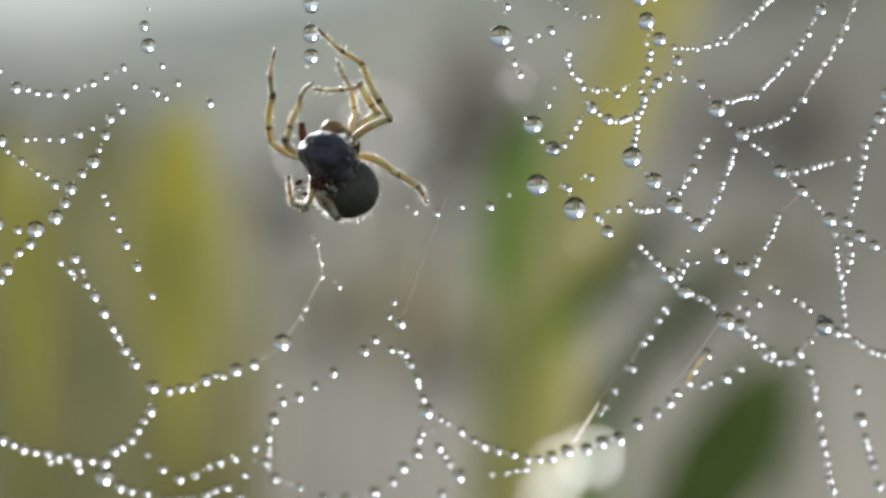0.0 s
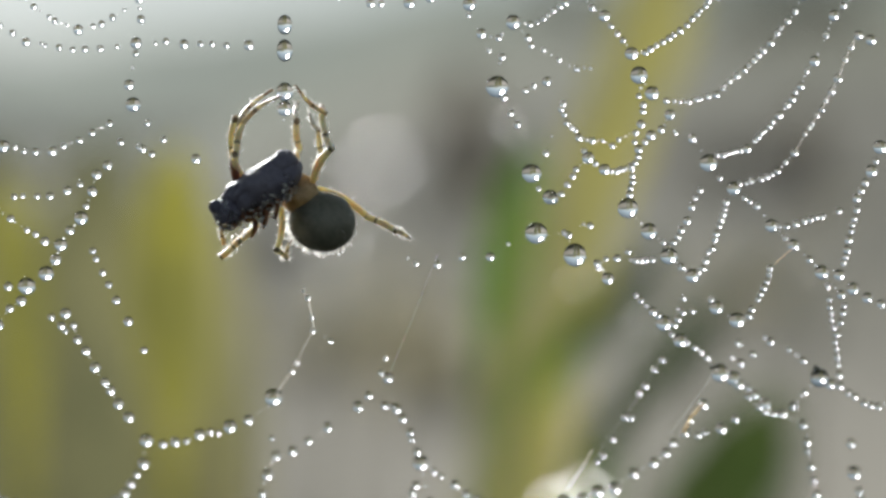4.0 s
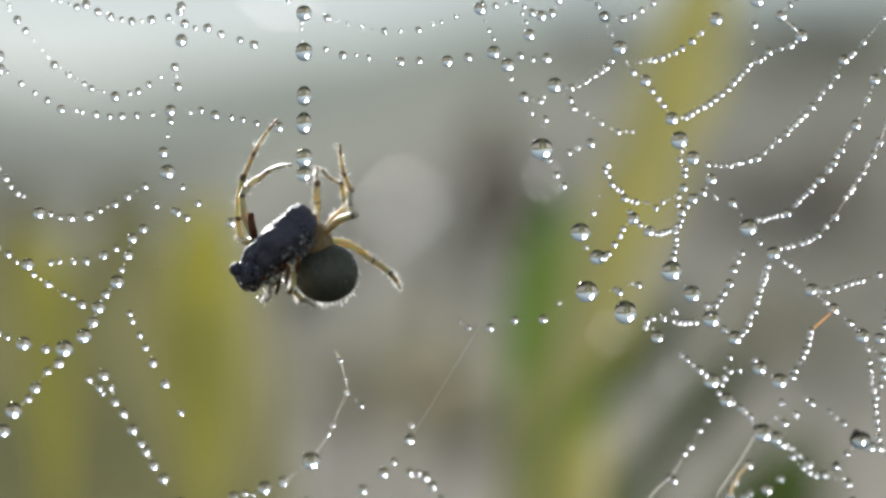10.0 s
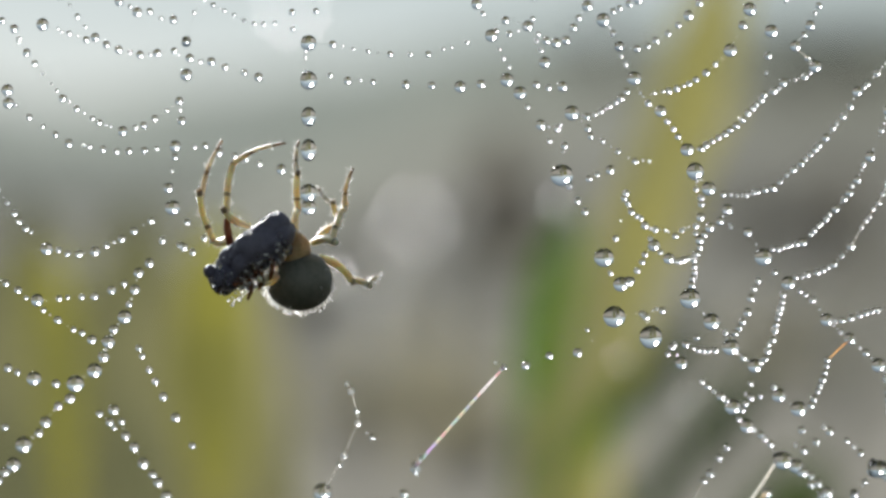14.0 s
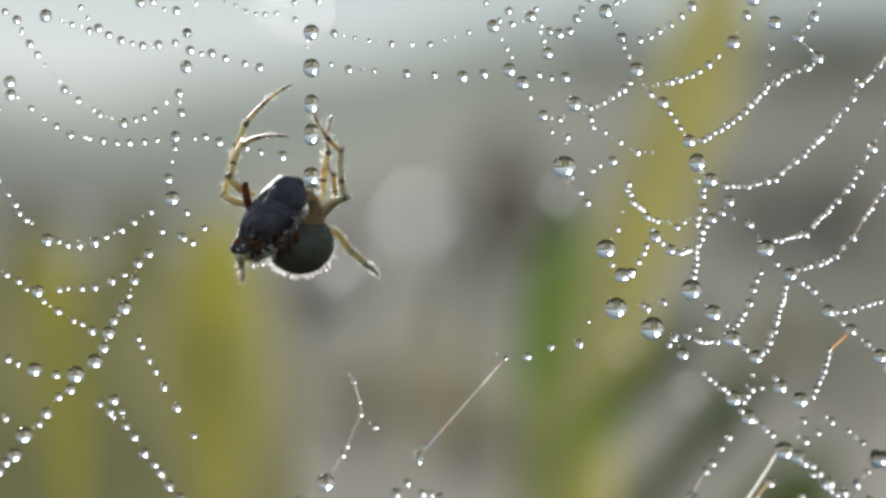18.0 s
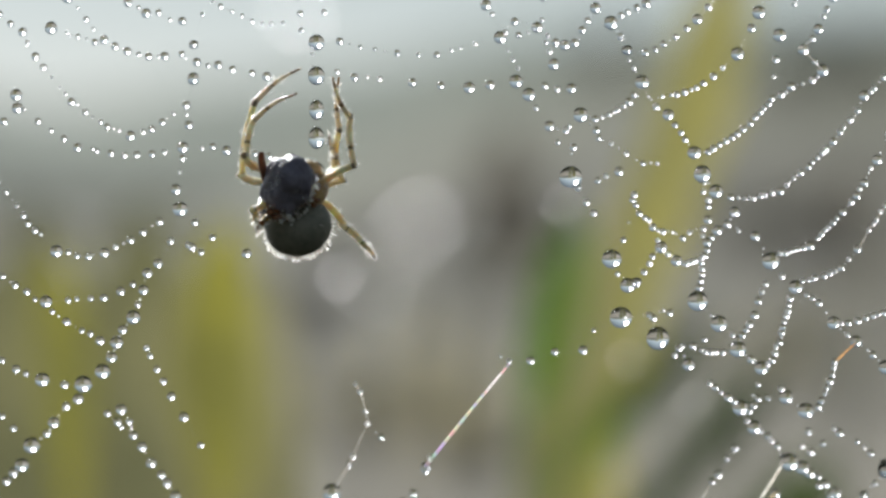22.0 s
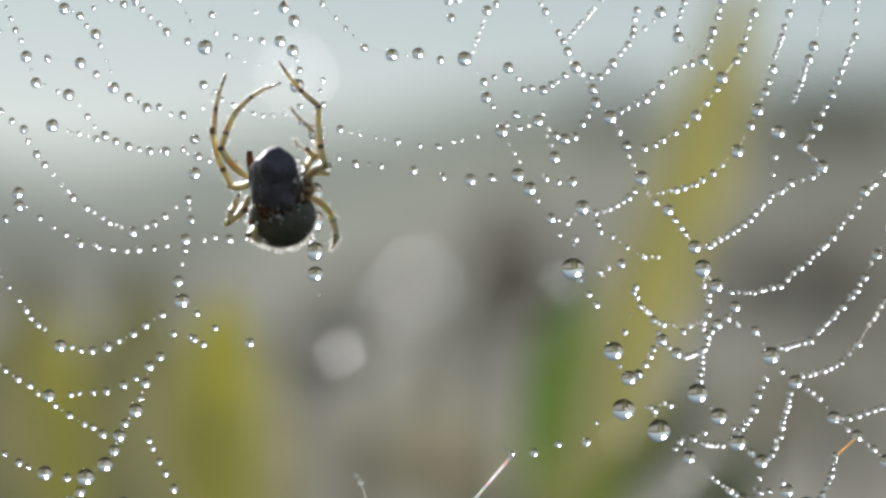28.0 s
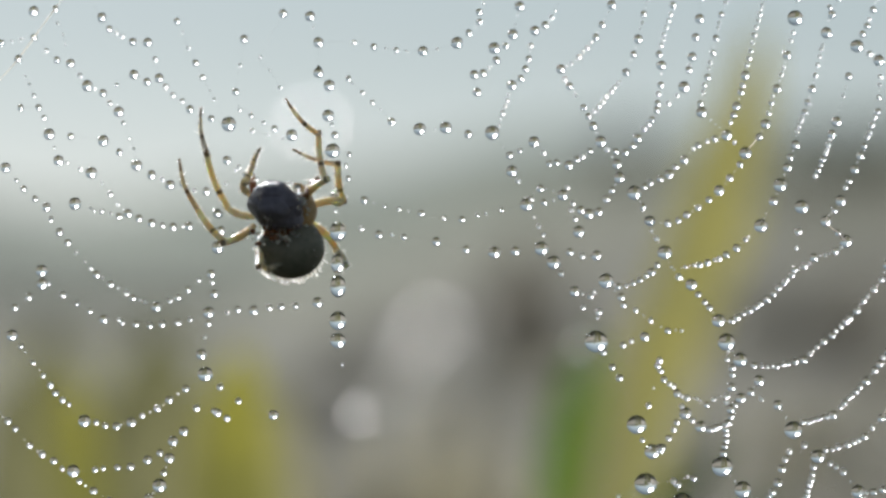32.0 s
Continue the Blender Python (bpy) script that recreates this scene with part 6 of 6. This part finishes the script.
stance(31, (510, 350, 510, 415, 0, 456, 332, 18, 36),
       (400, 330, 370, 300, 368, 220, 363, 125), (400, 348, 362, 340, 355, 280, 400, 220), (520, 325, 545, 275, 540, 190, 510, 130), (525, 330, 590, 305, 575, 230, 512, 210), (520, 330, 560, 290, 570, 280, 555, 260), (525, 350, 580, 390, 608, 430, 600, 450), (455, 290, 470, 275, 480, 265, 490, 248), (410, 385, 412, 400, 420, 410, 425, 415))
stance(32, (525, 375, 515, 440, -5, 491, 368, 84, 50),
       (450, 382, 400, 365, 370, 280, 353, 195), (450, 400, 400, 430, 350, 370, 330, 300), (535, 360, 578, 325, 565, 240, 515, 187), (540, 368, 605, 355, 598, 290, 520, 262), (530, 350, 555, 330, 560, 318, 545, 315), (540, 390, 590, 440, 608, 465, 605, 472), (445, 345, 440, 330, 450, 300, 465, 272), (455, 440, 460, 470, 475, 480, 490, 475))

def build_carapace():
    bm = bmesh.new()
    lump(bm, (0, 0, 0), (35 * U, 35 * U, 40 * U), 0.08, 2.0)
    lump(bm, (-4 * U, -10 * U, 29 * U), (22 * U, 21 * U, 21 * U), 0.06, 2.5)
    return part("carapace", bm, CARAPACE, spider, "tan-brown carapace")


def build_abdomen():
    bm = bmesh.new()
    lump(bm, (0, 0, 0), (60 * U, 56 * U, 53 * U), 0.03, 1.6)
    ob = part("abdomen", bm, ABDOMEN, spider, "round dark olive abdomen")
    bm = bmesh.new()
    r = random.Random(3)
    for _ in range(300):
        n = Vector((r.gauss(-0.2, 1), abs(r.gauss(0, 0.5)) - 0.25, r.gauss(-0.7, 1))).normalized()
        p = Vector((n.x * 60 * U, n.y * 56 * U, n.z * 53 * U)) * 0.985
        d = (n + 0.5 * Vector((r.uniform(-1, 1), r.uniform(-1, 1), r.uniform(-1, 0.4)))).normalized()
        size = r.uniform(3, 8) * U
        bristle(bm, p, p + (d + Vector((0, 0, -0.2))) * size, 0.6 * U)
    for _ in range(70):
        a = r.gauss(-2.1, 0.7)
        n = Vector((math.cos(a), r.uniform(0.0, 0.6), math.sin(a))).normalized()
        p = Vector((n.x * 60 * U, n.y * 56 * U, n.z * 53 * U)) * 0.985
        d = (n + 0.35 * Vector((r.uniform(-1, 1), r.uniform(-1, 1), r.uniform(-1, 0.6)))).normalized()
        size = r.uniform(6, 14) * U
        bristle(bm, p, p + (d + Vector((0, 0, -0.15))) * size, 1.0 * U)
    part("hairs", bm, HAIR, ob, "fine pale hairs catching the light")
    wet = []
    for _ in range(70):
        a = r.gauss(-2.2, 0.55)
        n = Vector((math.cos(a), r.uniform(0.1, 0.5), math.sin(a))).normalized()
        wet.append((Vector((n.x * 60, n.y * 56, n.z * 53)) * U * r.uniform(1.06, 1.2), r.choice((1.2, 1.6, 2.2, 3.0))))
    beads(wet, ob)
    return ob


carapace, abdomen = build_carapace(), build_abdomen()


def bone(name, length, radii, mat, parent, label, bow=0.05, hairs=10, bands=()):
    """A leg segment along +x from its joint, slightly bowed towards +z, with dark bands and short hairs."""
    bm = bmesh.new()
    steps = 14
    pts = [Vector((length * i / steps, 0, bow * length * math.sin(math.pi * i / steps))) for i in range(steps + 1)]
    rad = [float(np.interp(i / steps, np.linspace(0, 1, len(radii)), radii)) * U for i in range(steps + 1)]
    tube(bm, pts, rad, 10)
    for f in bm.faces:
        s = f.calc_center_median().x / length
        if any(a < s < b for a, b in bands):
            f.material_index = 1
    skin = len(bm.faces)
    r = random.Random(len(name) + int(length * 1e7))
    for _ in range(hairs):
        i = r.randrange(1, steps)
        a = r.uniform(0, 6.28)
        side = Vector((0, math.cos(a), math.sin(a)))
        p = pts[i].lerp(pts[i + 1], r.random()) + side * rad[i] * 0.8
        tip = p + (side + Vector((r.uniform(0.3, 1), 0, 0))) * r.uniform(4, 10) * U
        bristle(bm, p, tip, 0.6 * U)
    bm.faces.ensure_lookup_table()
    fur = len(bm.faces)
    for _ in range(hairs // 2):
        i = r.randrange(1, steps)
        a = r.uniform(0, 6.28)
        p = pts[i].lerp(pts[i + 1], r.random()) + Vector((0, math.cos(a), math.sin(a))) * rad[i] * r.uniform(1.0, 1.5)
        made = bmesh.ops.create_icosphere(bm, subdivisions=2, radius=r.uniform(0.8, 2.0) * U)["verts"]
        for v in made:
            v.co += p
    bm.faces.ensure_lookup_table()
    for k in range(skin, len(bm.faces)):
        bm.faces[k].material_index = 2 if k < fur else 3
    ob = part(name, bm, mat, parent, label)
    ob.data.materials.append(LEG_DARK)
    ob.data.materials.append(HAIR)
    ob.data.materials.append(WATER)
    return ob


LEG_TIMES = tuple(row[0] for row in BODY)


def body_row(t):
    return [float(np.interp(t, [r[0] for r in BODY], [r[k] for r in BODY])) for k in range(10)]


def root_at(t):
    row = body_row(t)
    return seen(t, row[1], row[2], DEPTH)


def bone_pose(a, b):
    """The pose of a segment from joint a towards b."""
    x = (b - a).normalized()
    z = x.cross(Vector((0, 1, 0))).normalized()
    y = z.cross(x)
    return Matrix.Translation(a) @ Matrix((x, y, z)).transposed().to_4x4()


leg_moves = []


def build_leg(side, poses):
    reach = []
    for k in (0, 2, 4):
        reach.append(1.02 * U * max(math.hypot(p[k + 2] - p[k], p[k + 3] - p[k + 1]) for p in poses))
    rows = []
    for t, p in zip(LEG_TIMES, poses):
        root = root_at(t)
        flat = [seen(t, p[k], p[k + 1], DEPTH) - root for k in (0, 2, 4, 6)]
        joints = [flat[0] + Vector((0, side * 0.0004, 0))]
        for k in range(3):
            step = flat[k + 1] - flat[k]
            step.y = 0
            away = math.sqrt(max(reach[k] ** 2 - step.length_squared, 0.0)) * 0.8
            step.y = away * (side if k != 1 else -side)
            joints.append(joints[-1] + step)
        rows.append((t, joints))
    thick = 0.86 if reach[0] + reach[1] > 120 * U else 0.74
    upper = bone("leg", reach[0], [6.5 * thick, 8.2 * thick, 7.5 * thick, 6.5 * thick], LEG, spider, "translucent tan leg", 0.07, 22, ((0.95, 1.0),))
    lower = bone("tibia", reach[1], [6.5 * thick, 7 * thick, 6.6 * thick, 6 * thick], LEG, upper, "tan shank with brown bands", 0.04, 34, ((0.31, 0.335), (0.94, 1.0)))
    foot = bone("tarsus", reach[2], [5.8 * thick, 5 * thick, 4 * thick, 2 * thick], LEG_TIP, upper, "dark-tipped foot", 0.05, 34, ((0.38, 0.43), (0.78, 1.0)))
    leg_moves.append((upper, lower, foot, rows))


for one in legs:
    build_leg(*one)

# the prey
prey = tagged(thing("wrapped_insect"), "blue-black insect wrapped as prey, wet with beads", "insect")
bm = bmesh.new()
lump(bm, (8 * U, 4 * U, 0), (71 * U, 49 * U, 38 * U), 0.16, 1.9, 5, 2.0)
lump(bm, (50 * U, 4 * U, -6 * U), (36 * U, 36 * U, 29 * U), 0.18, 1.5, 4, 5.0)
lump(bm, (4 * U, -12 * U, 8 * U), (46 * U, 38 * U, 30 * U), 0.18, 1.8, 4, 8.0)
lump(bm, (62 * U, 0, 10 * U), (28 * U, 28 * U, 22 * U), 0.15, 1.6, 4, 3.0)
lump(bm, (-30 * U, 0, 20 * U), (34 * U, 30 * U, 20 * U), 0.2, 1.7, 4, 6.0)
part("body", bm, PREY, prey, "glossy blue-black body")
bm = bmesh.new()
lump(bm, (-62 * U, -4 * U, 2 * U), (30 * U, 34 * U, 29 * U), 0.1, 1.8, 4, 9.0)
part("head", bm, PREY, prey, "black head")
for side in (-1, 1):
    bm = bmesh.new()
    lump(bm, (-74 * U, (-12 - 8 * side) * U, (6 + 20 * side) * U), (12 * U, 12 * U, 12 * U), 0.08, 2.0, 3)
    part("eye", bm, PREY, prey)
for side in (0, 1, 2):
    bm = bmesh.new()
    tube(bm, glide([Vector(((-30 + 26 * side) * U, -20 * U, -24 * U)), Vector(((-38 + 24 * side) * U, -34 * U, -42 * U)), Vector(((-58 + 26 * side) * U, -30 * U, -54 * U))], 5), [4 * U] * 9 + [3 * U, 2.5 * U], 7)
    part("folded_leg", bm, PREY_RED, prey, "folded dark red-brown leg")
bm = bmesh.new()
tube(bm, [Vector((4 * U, 0, -14 * U)), Vector((0, 0, 4 * U)), Vector((-3 * U, 0, 20 * U)), Vector((-4 * U, 0, 36 * U))], [6 * U, 7 * U, 6.5 * U, 5 * U], 8)
stump = part("leg_stump", bm, PREY_RED, prey, "red-brown stump of a leg")
bm = bmesh.new()
lump(bm, (-80 * U, -6 * U, -8 * U), (12 * U, 8 * U, 8 * U), 0.2, 3.0, 3)
part("mouthparts", bm, PREY_RED, prey, "orange-red mouthparts")
r = random.Random(11)
places = []
for _ in range(190):
    s = r.uniform(-1.05, 0.7)
    a = r.uniform(-2.3, -0.2) if s > -0.6 else r.uniform(-3.1, 0.6)
    out = r.uniform(0.95, 1.25)
    places.append((Vector((s * 82 * U, -abs(math.cos(a)) * 34 * U * out, math.sin(a) * 38 * U * out)), r.choice((1.4, 1.8, 2.2, 2.8, 3.4, 4.6))))
for _ in range(60):
    s = r.uniform(-0.9, 1.0)
    places.append((Vector((s * 84 * U, r.uniform(-8, 8) * U, (37 - 9 * s * s) * U)), r.choice((1.0, 1.3, 1.8))))
beads(places, prey)
# White knots: glints of the wet wrapping, put into their colour.
knots = []
while len(knots) < 24:
    s, z = r.uniform(-0.85, 0.55), r.uniform(-0.97, -0.35)
    if s * s + z * z < 0.97 and r.random() < 0.4 - 0.6 * z:
        knots.append((Vector(((4 + 80 * s) * U, (-9 - 48 * math.sqrt(1 - s * s - z * z)) * U, 40 * z * U)), r.choice((1.2, 1.6, 2.0, 2.6, 3.4))))
beads(knots, prey, "silk_glints", WRAP_GLINT, "white knots of wet silk, their glints put into the colour")
crumbs = []
for _ in range(75):
    crumbs.append((Vector((r.gauss(0, 20), r.gauss(0, 6), r.gauss(0, 11))) * U, r.choice((1.4, 2.0, 2.6, 3.2, 4.2))))
bm = bmesh.new()
for p, _ in crumbs[:26]:
    lump(bm, p * 0.9 + Vector((0, 5 * U, 3 * U)), (6 * U, 5 * U, 5 * U), 0.3, 2.0, 2, p.x * 9e4)
chewed = part("chewed_end", bm, PREY_RED, prey, "chewed red-brown end wet with drops")
beads(crumbs[:55], chewed)
beads(crumbs[55:], chewed, "silk_glints", WRAP_GLINT, "white knots of wet silk, their glints put into the colour")


# ---- what moves ----
def motions():
    times = GUST_TIMES
    for ob, mid, ends, pull, twist, tied, axis in moves:
        if twist:
            turned = [(t, float(np.interp(t, [r[0] for r in twist], [r[1] for r in twist]))) for t in sorted({*times, *(r[0] for r in twist)})]
            walk(ob, [(t, strand_pose(mid, ends, pull, t) @ Matrix.Translation(tied) @ Matrix.Rotation(radians(a), 4, axis) @ Matrix.Translation(-tied)) for t, a in turned])
        else:
            walk(ob, [(t, strand_pose(mid, ends, pull, t)) for t in times])
    for ob, heights in climb:
        rows = []
        for t in sorted({*CLIMB_TIMES, 1.5, 6, 9}):
            w = float(np.interp(t, CLIMB_TIMES, heights))
            aside = 88 * float(np.interp(t, (0, 1.5, 3, 6, 7.5, 9, 11, 13), (1, 0.77, 0.65, 0.56, 0.36, 0.22, 0.18, 0)))
            p = plan(558 + aside, w) - web.location
            p.y = ripple(557, w)
            rows.append((t, Matrix.Translation(p)))
        walk(ob, rows)
    fine = sorted({*LEG_TIMES})
    walk(spider, [(t, Matrix.Translation(root_at(t))) for t in fine])
    rows, prey_rows, stump_rows, shell_rows, chewed_rows = [], [], [], [], []
    for t in fine:
        _, cx, cy, ax, ay, tilt, px, py, axis, towards = body_row(t)
        root = root_at(t)
        a = seen(t, ax, ay, DEPTH + 0.0002)
        rows.append((t, Matrix.Translation(a - root) @ Matrix.Rotation(radians(tilt), 4, "Y")))
        shell_rows.append((t, Matrix.Rotation(math.atan2(cx - ax, ay - cy), 4, "Y")))
        turn = Matrix.Rotation(radians(-axis), 4, "Y") @ Matrix.Rotation(radians(-1.65 * towards), 4, "Z") @ Matrix.Rotation(radians(1.4 * towards), 4, "X")
        held = Matrix.Translation(seen(t, px, py, DEPTH - 0.0016)) @ turn
        prey_rows.append((t, held))
        stump_rows.append((t, held.inverted() @ Matrix.Translation(seen(t, px - 42, py - 26, DEPTH - 0.0012))))
        aside = float(np.interp(t, (0, 13, 23, 30, 32), (-6, -20, -10, -8, 0)))
        chewed_rows.append((t, held.inverted() @ Matrix.Translation(seen(t, px + aside, py + 44, DEPTH - 0.0022)) @ Matrix.Rotation(radians(-20), 4, "Y")))
    walk(chewed, chewed_rows)
    walk(abdomen, rows)
    walk(carapace, shell_rows)
    walk(prey, prey_rows)
    walk(stump, stump_rows)
    for upper, lower, foot, poses in leg_moves:
        first, second, third = [], [], []
        for t, (a, b, c, d) in poses:
            m = bone_pose(a, b)
            first.append((t, m))
            second.append((t, m.inverted() @ bone_pose(b, c)))
            third.append((t, m.inverted() @ bone_pose(c, d)))
        walk(upper, first)
        walk(lower, second)
        walk(foot, third)


motions()
